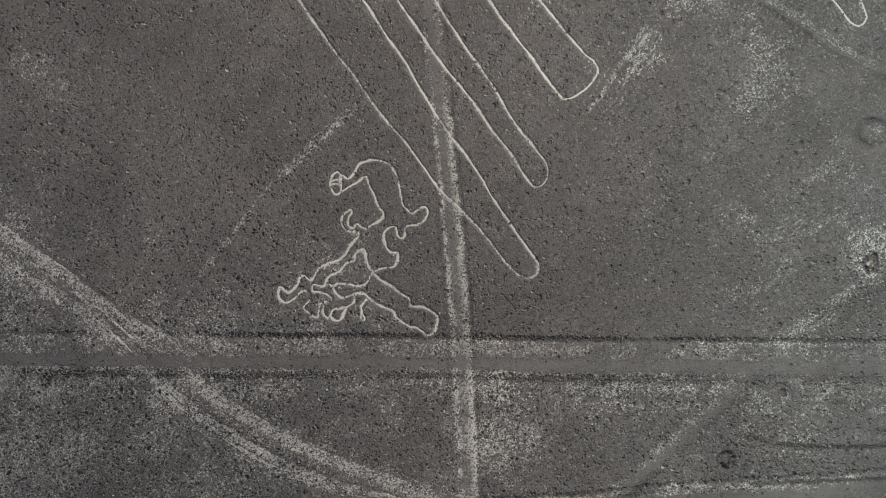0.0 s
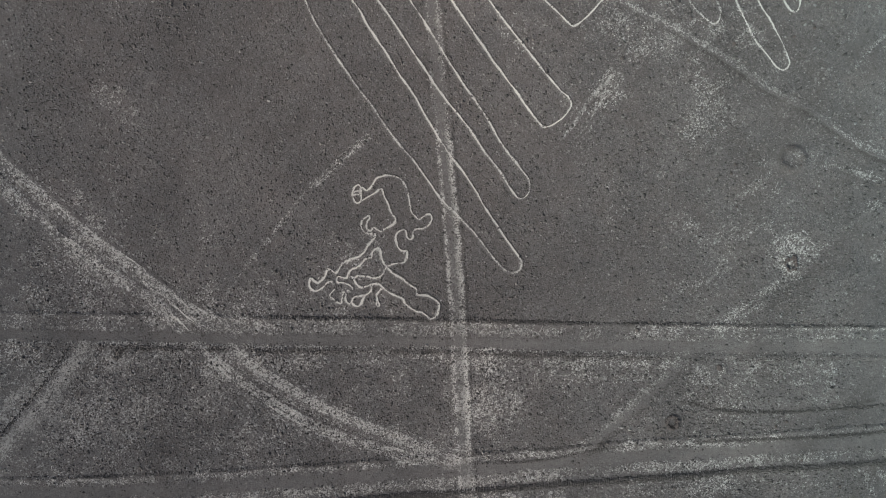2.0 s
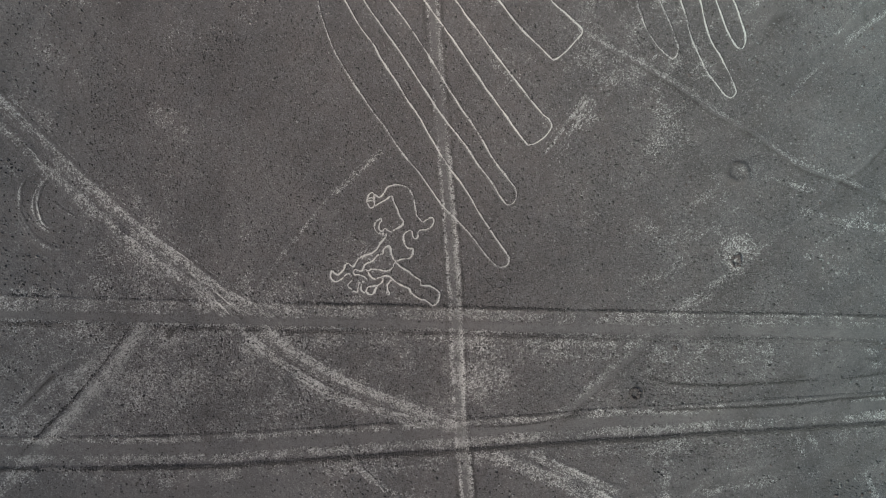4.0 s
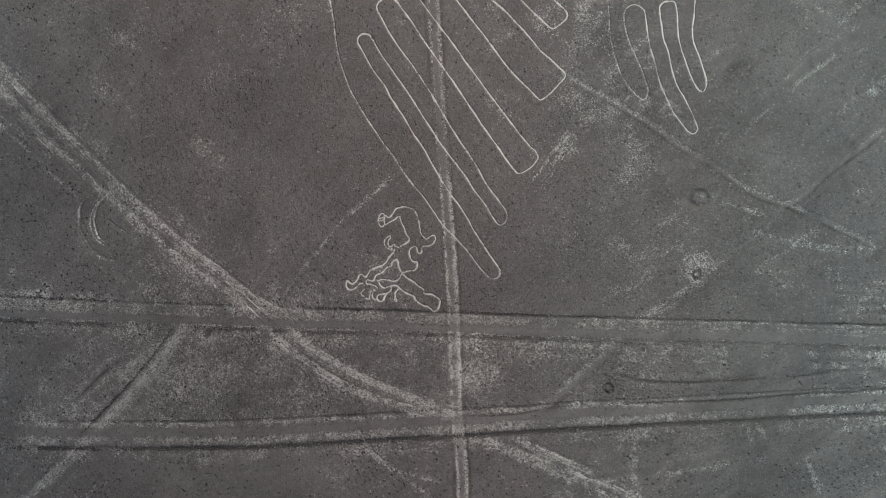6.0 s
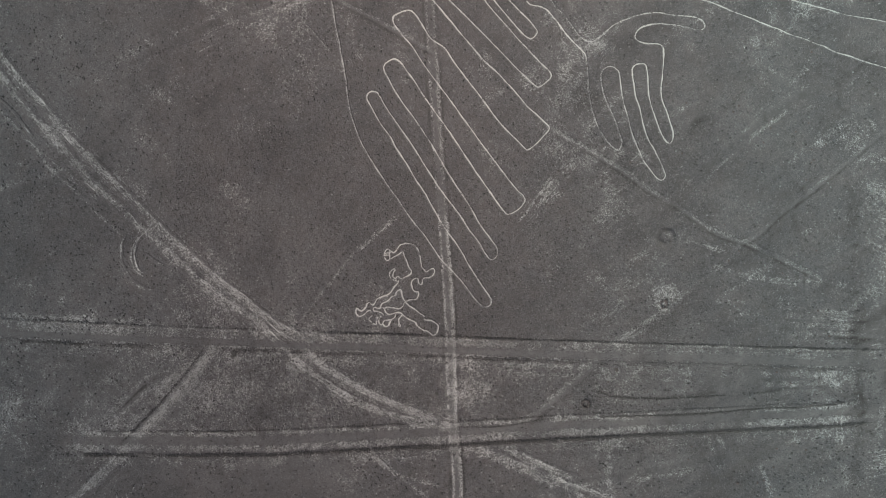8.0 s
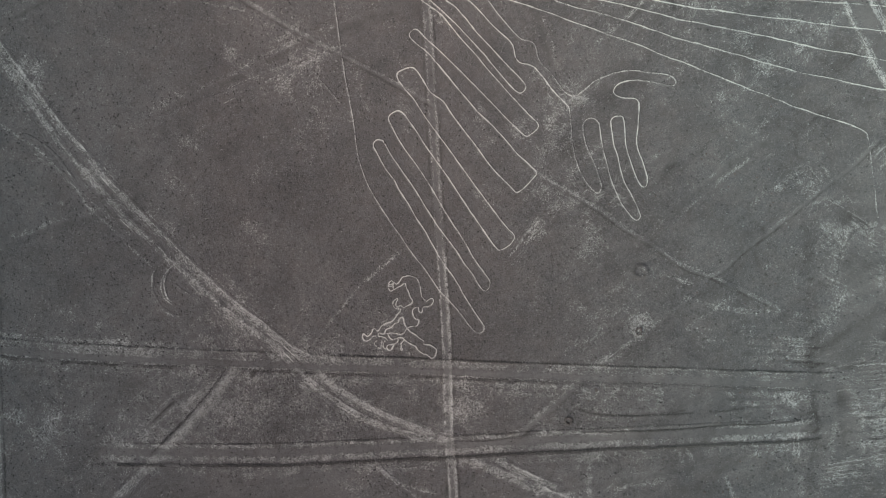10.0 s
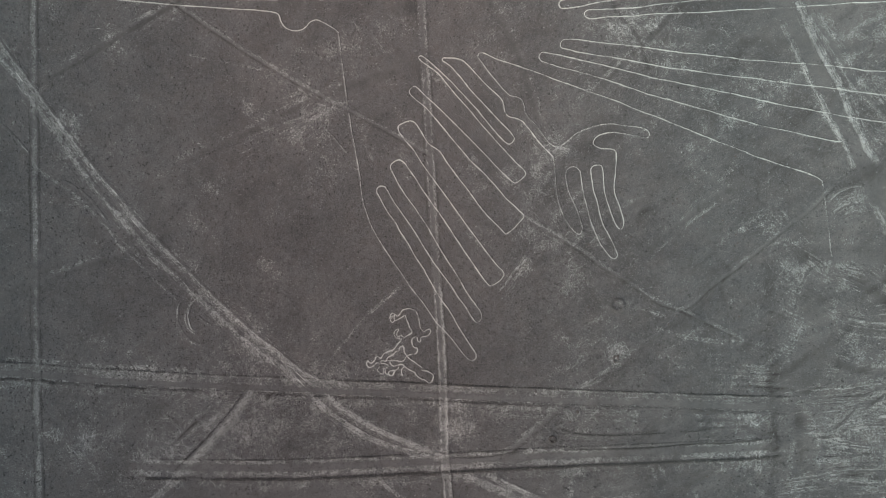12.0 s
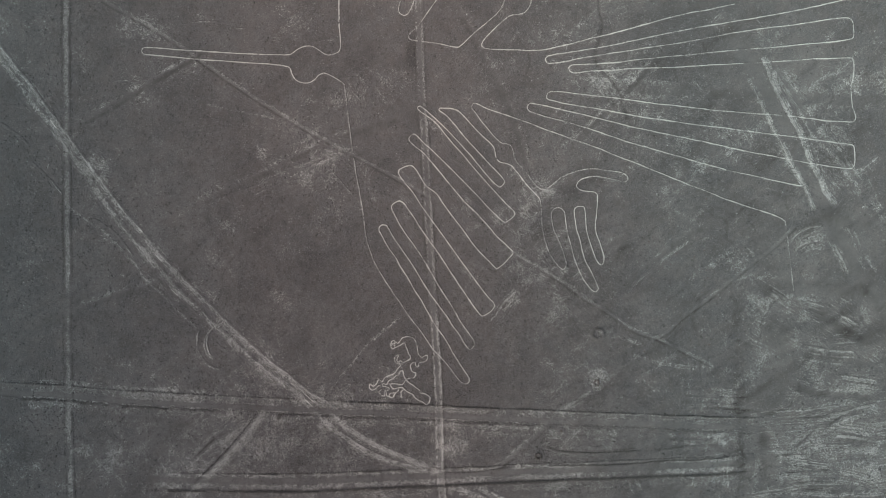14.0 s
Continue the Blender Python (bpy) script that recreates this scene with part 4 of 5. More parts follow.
def scraped_line(name, points, width, step, parent, lift, strength=1.0, taper=0.0):
    p, n = along(points, step)
    r = np.random.default_rng(len(points) * 13 + int(abs(points[0][0]) * 100))
    count = len(p)

    def wander(reach):
        k = np.convolve(r.normal(size=count + 2 * reach), np.hanning(reach * 2 + 1) / np.hanning(reach * 2 + 1).sum(), "same")
        return (k / (k.std() + 1e-9))[reach : reach + count]

    p = p + n * (0.012 * wander(6))[:, None]
    off = np.array([-3.4, -1.8, -1.1, -0.75, -0.35, 0.0, 0.35, 0.75, 1.1, 1.8, 3.4])
    high = np.array([-0.08, 0.0, 0.013, 0.008, 0.002, 0.0, 0.002, 0.008, 0.013, 0.0, -0.08])
    silt = np.array([0, 0, 0.25, 0.85, 1, 1, 1, 0.85, 0.25, 0, 0])
    half = width / 2 * (1 + 0.16 * wander(3) + 0.10 * wander(12))
    x = p[:, 0, None] + n[:, 0, None] * off * half[:, None]
    y = p[:, 1, None] + n[:, 1, None] * off * half[:, None]
    z = sample(BROAD, x, y) + np.maximum(sample(LOCAL, x, y), 0) + lift + high
    if taper:
        # the ends run out under the gravel
        ends = np.clip(np.minimum(np.arange(count), np.arange(count)[::-1]) * step / taper, 0, 1)[:, None]
        z = z - 0.075 * (1 - ends)
        silt = silt * ends
    worn = np.clip(1.12 * strength - 1.3 * np.clip(sample(BARE, x, y) - 0.4, 0, 0.6) + 0.10 * wander(7)[:, None] + 0.09 * wander(40 if count > 90 else 12)[:, None], 0.1, 1.5)
    values = plan_values(x.ravel(), y.ravel())
    pale = values["pale"].reshape(x.shape)
    values["pale"] = np.maximum(pale, pale + (worn - pale) * silt)
    values["dark"] = values["dark"].reshape(x.shape) * (1 - silt)
    values["bare"] = values["bare"].reshape(x.shape) * (1 - 0.7 * silt)
    return sheet(name, np.stack([x, y, z], -1).reshape(-1, 3), strip_faces(count, len(off)), DESERT, values, parent)


def stroke(figure, name, points, width, step, k, strength=1.0):
    """One scraped line of a drawing."""
    scraped_line(name, points, width, step, figure, 0.044 + 0.004 * (k % 4), strength)


small_figure = tagged(new("ground_drawing"), "small curling outline figure scraped into dark gravel, pale silt lines", "ground drawing")
stroke(small_figure, "hand_line", [(-6.26, 11.74), (-6.50, 12.00), (-6.79, 11.84), (-7.01, 11.48), (-7.02, 10.98), (-6.87, 10.53), (-6.63, 10.40), (-6.29, 10.55), (-5.79, 10.82), (-5.16, 11.18), (-4.41, 11.56), (-4.26, 10.98), (-3.95, 10.36), (-3.72, 9.73), (-3.57, 9.32), (-3.25, 8.94), (-3.39, 8.49), (-3.81, 8.25), (-4.35, 7.94), (-4.64, 7.83), (-4.97, 8.00), (-5.21, 8.17), (-5.46, 7.89), (-5.75, 7.98), (-5.86, 8.36), (-5.77, 8.72), (-5.56, 9.01), (-5.59, 9.21), (-5.84, 9.14), (-6.18, 8.82), (-6.32, 8.37), (-6.16, 7.91), (-5.68, 7.61), (-5.19, 7.60), (-5.07, 7.34)], 0.155, 0.08, 0)
stroke(small_figure, "belly_line", [(-5.07, 7.34), (-5.37, 7.02), (-5.79, 6.50), (-6.14, 5.94), (-6.56, 5.62), (-7.19, 5.39), (-7.94, 5.08), (-8.24, 4.68), (-8.58, 4.24), (-8.86, 4.29), (-9.15, 4.50), (-9.39, 4.47), (-9.57, 4.02), (-9.91, 3.58), (-10.25, 3.34), (-10.62, 3.52), (-10.90, 3.73), (-11.03, 3.49), (-11.00, 3.08), (-10.76, 2.74), (-10.48, 2.61), (-10.15, 2.72), (-9.72, 3.04), (-9.39, 3.32), (-9.06, 3.39), (-8.78, 3.09), (-8.83, 2.72), (-9.13, 2.36), (-9.22, 2.12), (-8.85, 1.82), (-8.53, 1.56), (-8.20, 1.55), (-8.15, 1.96), (-8.10, 2.33), (-7.93, 2.45), (-7.77, 2.24), (-7.83, 1.83), (-7.63, 1.50), (-7.42, 1.45), (-7.21, 1.77), (-6.96, 2.01), (-6.54, 2.08), (-6.04, 2.19), (-5.62, 2.46), (-5.53, 2.79), (-5.61, 3.04)], 0.155, 0.08, 1)
stroke(small_figure, "toe_loop", [(-7.30, 1.53), (-7.02, 1.23), (-6.69, 1.18), (-6.44, 1.42), (-6.26, 1.83), (-6.13, 2.11)], 0.155, 0.08, 2)
stroke(small_figure, "foot_line", [(-5.23, 3.15), (-4.78, 3.06), (-4.50, 2.80), (-3.98, 2.37), (-3.37, 2.03), (-2.85, 1.77), (-2.45, 1.26), (-1.97, 0.88), (-1.56, 0.62), (-1.07, 0.52), (-0.67, 0.22), (-0.35, -0.04), (-0.02, -0.00), (0.28, 0.27), (0.41, 0.68), (0.47, 1.17), (0.27, 1.51), (-0.21, 1.81), (-0.70, 2.03), (-1.23, 2.05), (-1.48, 2.18), (-1.51, 2.51), (-1.79, 2.80), (-2.19, 3.06), (-2.71, 3.53), (-3.32, 3.88), (-3.84, 4.30), (-4.12, 4.60)], 0.155, 0.08, 3)
stroke(small_figure, "chest_line", [(-4.12, 4.60), (-4.51, 5.23), (-4.62, 5.77), (-4.69, 6.22), (-4.81, 6.35), (-5.19, 6.16), (-5.40, 5.87), (-5.45, 5.50), (-5.74, 5.43), (-6.03, 5.32), (-6.37, 4.96), (-6.80, 4.64), (-7.21, 4.49), (-7.47, 4.25), (-7.56, 3.88), (-7.77, 3.72), (-8.14, 3.81), (-8.42, 3.91), (-8.55, 3.70), (-8.52, 3.37), (-8.15, 3.32), (-7.66, 3.18), (-7.34, 2.97), (-7.22, 2.72), (-7.39, 2.56), (-7.72, 2.57)], 0.155, 0.08, 4)
stroke(small_figure, "ankle_line", [(-7.56, 3.88), (-7.23, 3.79), (-7.03, 3.62), (-6.96, 3.33), (-6.64, 2.99), (-6.35, 2.86), (-5.94, 2.97), (-5.52, 3.08), (-5.23, 3.15)], 0.155, 0.08, 5)
stroke(small_figure, "back_line", [(-7.03, 3.62), (-6.82, 3.82), (-6.41, 3.89), (-5.87, 3.79), (-5.30, 3.65), (-4.85, 3.72), (-4.55, 3.91), (-4.34, 4.28), (-4.12, 4.60), (-3.79, 4.80), (-3.29, 4.91), (-2.67, 4.97), (-2.42, 5.21), (-2.28, 5.58), (-2.31, 5.95), (-2.72, 6.04), (-3.04, 6.34), (-3.19, 6.75), (-3.26, 7.29), (-3.04, 7.66), (-2.71, 7.85), (-2.42, 7.84), (-2.30, 7.59), (-2.23, 7.22), (-1.95, 7.01), (-1.74, 7.20), (-1.68, 7.70), (-1.47, 7.94), (-0.94, 7.96), (-0.52, 8.12), (-0.18, 8.43)], 0.155, 0.08, 6)
stroke(small_figure, "arm_line", [(-0.18, 8.43), (-0.00, 8.80), (-0.04, 9.13), (-0.24, 9.26), (-0.57, 9.15), (-0.91, 8.91), (-1.20, 8.79), (-1.48, 9.09), (-1.80, 9.47), (-1.90, 10.01), (-2.01, 10.63), (-2.15, 11.33), (-2.34, 11.91), (-2.66, 12.38), (-3.06, 12.64), (-3.67, 12.78), (-4.29, 12.71), (-4.79, 12.56), (-5.05, 12.24), (-5.35, 11.76), (-5.77, 11.48), (-6.05, 11.61), (-6.26, 11.74)], 0.155, 0.08, 7)
stroke(small_figure, "tail_line", [(-4.50, 2.80), (-4.80, 2.48), (-5.02, 2.16), (-5.03, 1.75), (-5.12, 1.38), (-5.01, 1.13), (-4.84, 1.17), (-4.91, 1.46), (-5.03, 1.62)], 0.155, 0.08, 8)
stroke(small_figure, "finger_line", [(-6.93, 11.39), (-6.64, 11.47), (-6.31, 11.42)], 0.155, 0.08, 9, 0.9)
stroke(small_figure, "finger_line", [(-6.98, 11.07), (-6.65, 11.14), (-6.28, 11.04)], 0.155, 0.08, 10, 0.9)
stroke(small_figure, "palm_line", [(-6.22, 11.74), (-6.31, 11.37), (-6.24, 10.88), (-6.38, 10.51)], 0.155, 0.08, 11)
bird_figure = tagged(new("ground_drawing"), "huge feathered outline drawing in thin pale scraped lines", "ground drawing")
stroke(bird_figure, "beak_line", [(-17.09, 76.47), (-17.07, 72.19), (-16.74, 67.60), (-17.05, 66.63), (-18.12, 66.10), (-19.40, 65.98), (-21.87, 67.47), (-23.48, 67.57), (-24.76, 67.03), (-26.15, 66.07), (-26.90, 65.96), (-45.96, 66.74), (-53.67, 67.25), (-54.20, 67.03), (-54.31, 66.49), (-53.88, 65.96), (-52.92, 65.86), (-45.95, 65.24), (-27.21, 63.82), (-26.35, 63.50), (-25.92, 62.32), (-25.06, 61.15), (-23.77, 60.62), (-22.59, 60.73), (-21.63, 61.27), (-20.78, 62.13), (-19.71, 62.46), (-16.71, 60.97), (-15.96, 60.33)], 0.16, 0.2, 0)
stroke(bird_figure, "neck_line", [(-15.96, 60.33), (-15.62, 57.23), (-13.86, 44.40), (-12.49, 36.83), (-12.02, 33.27), (-11.54, 30.77), (-10.88, 28.63), (-10.36, 27.24), (-9.24, 25.12), (-6.73, 21.22), (-4.85, 18.59), (-3.40, 16.36), (-1.25, 13.67), (1.01, 10.38), (2.03, 9.37), (4.03, 7.12), (5.91, 4.60), (6.62, 3.98), (7.11, 3.86), (7.67, 4.07), (7.90, 4.56), (7.85, 5.01)], 0.16, 0.2, 1, 0.68)
stroke(bird_figure, "feather_line", [(7.85, 5.01), (6.51, 6.96), (4.64, 9.92), (4.00, 11.15), (3.14, 12.54), (1.42, 14.89), (-1.51, 20.02), (-2.58, 21.59), (-3.38, 23.03), (-5.52, 26.49), (-6.05, 27.55), (-7.40, 29.39), (-8.82, 31.96), (-9.31, 32.89), (-9.23, 33.46), (-8.80, 33.82), (-8.30, 33.88), (-7.87, 33.74), (-7.38, 33.02)], 0.16, 0.2, 2)
stroke(bird_figure, "feather_line", [(-7.38, 33.02), (-6.68, 31.67), (-3.04, 26.39), (0.33, 20.98), (3.77, 16.34), (4.73, 14.78), (5.70, 13.54), (7.15, 11.20), (7.68, 10.53), (8.07, 10.46), (8.63, 10.90), (8.81, 11.55), (8.71, 12.11), (7.90, 13.23)], 0.16, 0.2, 3)
stroke(bird_figure, "feather_line", [(7.90, 13.23), (6.93, 14.51), (5.86, 16.19), (4.96, 17.86), (2.22, 22.05), (-0.56, 26.79), (-2.16, 29.30), (-4.88, 33.08), (-6.64, 36.29), (-6.99, 37.15), (-6.84, 37.72), (-6.27, 38.14), (-5.55, 38.42), (-4.98, 38.27), (-4.35, 37.70)], 0.16, 0.2, 4)
stroke(bird_figure, "feather_line", [(-4.35, 37.70), (-3.78, 36.77), (-2.72, 35.34), (-1.31, 33.05), (1.69, 28.90), (6.89, 21.08), (9.64, 17.22), (10.12, 16.77), (10.73, 16.87), (11.68, 17.46), (12.42, 18.28), (12.59, 18.77), (12.28, 19.49)], 0.16, 0.2, 5)
stroke(bird_figure, "feather_line", [(12.28, 19.49), (11.46, 20.23), (2.26, 32.60), (-1.28, 37.46), (-3.03, 40.17), (-4.65, 42.09), (-5.62, 43.58), (-5.62, 44.22), (-4.98, 44.65), (-3.91, 45.09), (-3.16, 45.09), (-2.62, 44.66), (-1.76, 43.38)], 0.16, 0.2, 6)
stroke(bird_figure, "feather_line", [(-1.76, 43.38), (-0.36, 41.25), (1.45, 39.93), (2.65, 38.15), (5.13, 34.79), (6.55, 33.00), (7.97, 31.00), (9.39, 29.20), (11.65, 26.95), (12.45, 26.08), (12.8, 25.77), (13.05, 25.72), (14.15, 26.54), (15.21, 27.62), (16.03, 28.59), (15.96, 29.02), (15.46, 29.52)], 0.16, 0.2, 7)
stroke(bird_figure, "feather_line", [(15.46, 29.52), (14.39, 30.60), (12.97, 31.82), (11.91, 33.10), (9.42, 35.83), (6.58, 38.62), (1.23, 45.00), (-0.92, 47.45), (-2.53, 48.73), (-3.61, 49.79), (-3.72, 50.33), (-3.29, 50.86), (-2.76, 51.08), (-2.22, 50.76), (-1.47, 49.91), (0.68, 47.99), (9.79, 38.95), (10.86, 37.74), (14.06, 34.73), (14.63, 34.51), (16.27, 35.78), (16.35, 36.28), (15.85, 36.99)], 0.16, 0.2, 8)
stroke(bird_figure, "feather_line", [(15.85, 36.99), (14.78, 37.92), (11.94, 40.98)], 0.16, 0.2, 9)
stroke(bird_figure, "feather_line", [(11.94, 40.98), (9.26, 43.96), (6.57, 47.16), (3.88, 50.14), (1.19, 53.34), (-2.03, 55.79), (-2.14, 56.11), (-1.71, 56.32), (-0.96, 55.90), (2.80, 52.60), (5.49, 49.83), (8.17, 46.85), (11.94, 42.37), (13.01, 41.41), (13.55, 41.20), (14.08, 41.52), (14.40, 42.17), (14.07, 42.81), (12.46, 44.51)], 0.16, 0.2, 10)
stroke(bird_figure, "flank_line", [(12.46, 44.51), (7.63, 49.63), (3.33, 54.63), (1.93, 55.70), (2.14, 56.02), (2.78, 56.02), (4.39, 55.92), (5.46, 55.60), (6.53, 54.65), (9.76, 51.13), (12.23, 48.79), (12.55, 47.93), (12.77, 46.65), (13.42, 45.91), (14.60, 45.59), (15.78, 45.06), (18.36, 41.86), (21.05, 38.99)], 0.16, 0.2, 11)
stroke(bird_figure, "toe_line", [(21.05, 38.99), (21.34, 36.95), (21.69, 32.68), (22.25, 30.54), (22.96, 28.76), (23.67, 27.54), (24.59, 26.25), (25.45, 25.60), (25.88, 25.89), (26.09, 26.81), (25.81, 28.02), (24.96, 30.52), (24.40, 31.81), (23.76, 33.02), (23.27, 35.87), (23.48, 36.72), (24.06, 37.22), (24.56, 37.36), (25.27, 37.07), (25.70, 36.57)], 0.16, 0.2, 12, 0.62)
stroke(bird_figure, "toe_line", [(25.70, 36.57), (26.19, 33.36), (27.95, 26.94), (28.66, 25.15), (29.37, 23.72), (30.44, 22.29), (31.15, 21.57), (31.65, 21.42), (32.16, 21.92), (32.01, 22.63), (30.45, 25.85), (29.88, 26.78), (29.38, 28.36), (28.68, 31.21), (28.11, 32.99), (27.76, 34.77), (27.55, 36.20), (27.55, 36.91), (27.98, 37.40), (28.55, 37.54)], 0.16, 0.2, 13)
stroke(bird_figure, "toe_line", [(28.55, 37.54), (29.26, 37.47), (29.55, 36.89), (29.90, 33.34), (30.46, 31.20), (31.17, 29.06), (31.88, 27.27), (32.45, 26.62), (32.95, 26.69), (33.24, 27.47), (32.96, 29.04), (32.39, 30.83), (31.82, 32.26), (31.61, 33.68), (31.95, 38.71), (31.84, 39.78), (31.41, 40.20), (28.84, 40.62), (28.09, 41.15), (28.09, 41.80), (28.73, 42.55), (30.12, 43.09), (31.72, 43.31)], 0.16, 0.2, 14)
stroke(bird_figure, "leg_line", [(31.72, 43.31), (33.86, 42.89), (37.39, 42.37), (37.71, 42.80), (37.38, 43.44), (36.31, 43.97), (33.85, 44.39), (31.18, 44.69), (29.04, 44.47), (26.90, 43.82), (25.30, 43.17), (22.64, 41.02), (21.89, 40.70), (20.82, 41.02), (19.96, 41.87), (18.35, 44.00), (16.73, 45.92), (16.20, 46.88), (16.08, 47.73), (15.65, 48.80), (14.90, 49.33), (13.51, 49.65), (8.46, 55.62), (8.02, 56.36)], 0.16, 0.2, 15, 0.7)
stroke(bird_figure, "tail_edge_line", [(8.02, 56.36), (8.34, 56.90), (8.98, 56.90), (10.81, 56.05), (19.37, 53.09), (22.59, 51.82), (32.23, 48.44), (56.86, 38.81), (63.28, 36.70), (66.81, 35.43), (67.56, 34.90)], 0.16, 0.2, 16, 0.9)
stroke(bird_figure, "tail_edge_line", [(67.56, 34.90), (68.02, 29.77), (68.69, 25.50), (69.14, 21.76)], 0.16, 0.2, 24, 0.5)
stroke(bird_figure, "tail_feather_line", [(70.20, 41.54), (63.25, 43.01), (54.69, 45.00), (45.06, 47.64), (36.49, 50.17), (30.07, 52.28), (19.90, 55.13), (18.94, 55.55), (18.61, 56.30), (19.14, 56.94), (20.21, 56.84), (47.18, 50.75), (79.25, 44.89), (80.21, 45.11), (80.53, 46.39), (80.30, 48.53), (79.98, 49.27), (78.16, 49.59)], 0.16, 0.2, 17, 0.9)
stroke(bird_figure, "tail_feather_line", [(78.16, 49.59), (66.40, 51.14), (47.16, 53.52), (36.47, 55.19), (23.63, 57.39), (22.35, 57.81), (22.24, 58.45), (22.77, 59.09), (23.62, 59.20), (32.18, 58.38), (40.73, 57.35), (57.84, 55.49), (66.38, 54.88), (73.86, 54.06), (78.13, 53.75), (80.06, 53.76), (80.58, 54.62), (80.15, 56.54), (79.91, 59.74), (80.21, 62.95), (79.99, 65.61), (79.13, 65.82)], 0.16, 0.2, 18, 0.9)
stroke(bird_figure, "tail_feather_line", [(79.13, 65.82), (72.73, 65.59), (66.33, 65.13), (57.79, 64.68), (47.11, 63.99), (36.43, 63.53), (31.09, 63.18), (27.35, 62.74), (26.49, 63.17), (26.38, 63.70), (26.81, 64.13), (30.01, 64.36), (57.77, 67.24), (74.84, 68.69), (79.11, 69.24), (79.96, 69.56), (80.17, 70.95), (80.05, 72.55), (79.41, 73.40), (76.95, 73.29)], 0.16, 0.2, 19, 0.9)
stroke(bird_figure, "tail_feather_line", [(76.95, 73.29), (68.42, 71.98), (57.75, 70.55), (47.09, 68.48), (36.41, 66.84), (30.00, 65.74), (23.60, 64.54), (22.31, 64.65), (21.99, 65.29), (22.31, 65.82), (23.59, 66.15), (28.93, 67.02), (36.40, 68.44), (44.94, 70.29), (54.54, 72.14), (66.27, 74.10), (82.26, 77.68)], 0.16, 0.2, 20, 0.9)
stroke(bird_figure, "tail_edge_line", [(57.72, 75.89), (52.93, 74.80), (47.06, 73.71), (36.39, 70.79), (24.12, 67.65), (21.23, 67.10), (10.97, 67.28), (10.22, 67.49), (9.90, 68.02), (10.32, 68.88), (13.94, 72.52), (15.54, 73.60), (17.14, 73.81), (17.99, 74.14), (18.95, 75.32), (19.37, 77.24), (19.25, 79.80)], 0.16, 0.2, 21, 0.9)
stroke(bird_figure, "leg_line", [(14.65, 79.79), (14.24, 76.58), (13.61, 74.98), (12.86, 74.01), (10.73, 72.08), (8.60, 70.36), (5.94, 67.79), (5.62, 67.58), (1.13, 68.31), (-2.62, 68.72), (-3.58, 68.93), (-3.90, 69.46), (-3.59, 70.11), (-2.63, 70.96), (-1.56, 72.25), (1.41, 76.53), (3.22, 79.53)], 0.16, 0.2, 22, 0.8)
stroke(bird_figure, "toe_line", [(-2.02, 79.51), (-2.86, 76.52), (-3.50, 74.59), (-4.24, 73.63), (-4.99, 73.52), (-5.74, 74.16), (-5.75, 75.23), (-5.32, 76.51), (-4.05, 79.51)], 0.16, 0.2, 23, 0.8)


# ---- wheel ruts: thin furrows that bare the silt ----
def wheel_ruts(label, points, half, spacing, strength, width, seed, lengths=(5.0, 16.0)):
    r = np.random.default_rng(seed)
    root = tagged(new("wheel_ruts"), label, "wheel ruts", kind="structure")
    p, n = along(points, 0.5)
    total = len(p) * 0.5
    for k, off in enumerate(np.arange(-half, half + 1e-6, spacing)):
        at = r.uniform(-3, 2)
        while at < total - 1.5:
            run = r.uniform(*lengths)
            i0, i1 = max(0, int(at / 0.5)), min(len(p), int((at + run) / 0.5))
            if i1 - i0 >= 4:
                side = off + r.uniform(-0.4, 0.4) * spacing
                rut = p[i0:i1:3] + n[i0:i1:3] * side + r.normal(size=(len(p[i0:i1:3]), 2)) * 0.03
                scraped_line("rut", [tuple(q) for q in rut], width * r.uniform(0.7, 1.3), 0.3, root, 0.040 + 0.003 * (k % 5), strength * r.uniform(0.7, 1.15), 0.6)
            at += run + r.uniform(0.5, 6.0)
    return root


for k, line in enumerate((TRACK_UPPER, TRACK_LOWER, TRACK_UPPER_SOUTH, TRACK_LOWER_SOUTH)):
    wheel_ruts("thin raked furrows of pale silt along a wheel track", line, 0.45, 0.45, 0.40, 0.13, 70 + k, (1.5, 7.0))
wheel_ruts("thin raked furrows of pale silt along a wheel track", SPUR_LOWER, 0.35, 0.5, 0.45, 0.12, 75, (1.5, 6.0))
wheel_ruts("pale furrows in the thrown-up rim of a road", EAST_RIM_WEST, 0.35, 0.35, 0.26, 0.16, 76, (2.0, 8.0))
wheel_ruts("pale furrows in the thrown-up rim of a road", EAST_RIM_EAST, 0.9, 0.6, 0.2, 0.15, 77, (2.0, 7.0))
wheel_ruts("pale furrows beside a grey wheel track", EAST_TRACK, 1.3, 0.7, 0.28, 0.14, 78, (2.0, 8.0))
wheel_ruts("curved pale wheel furrows in churned grey ground", [(60.4, 24.5), (66.4, 20.9), (69.0, 19.2)], 0.6, 0.4, 0.22, 0.13, 110, (1.2, 5.0))
wheel_ruts("curved pale wheel furrows in churned grey ground", [(70.4, 20.2), (73.0, 19.1), (75.5, 18.2)], 0.7, 0.4, 0.34, 0.13, 111, (1.2, 5.0))
wheel_ruts("curved pale wheel furrows in churned grey ground", [(70.7, 17.9), (72.7, 16.9), (74.4, 16.1)], 0.7, 0.35, 0.42, 0.13, 112, (1.2, 5.0))
wheel_ruts("curved pale wheel furrows in churned grey ground", [(77.0, 16.9), (79.0, 16.1), (80.5, 15.2)], 0.8, 0.4, 0.3, 0.13, 113, (1.2, 5.0))
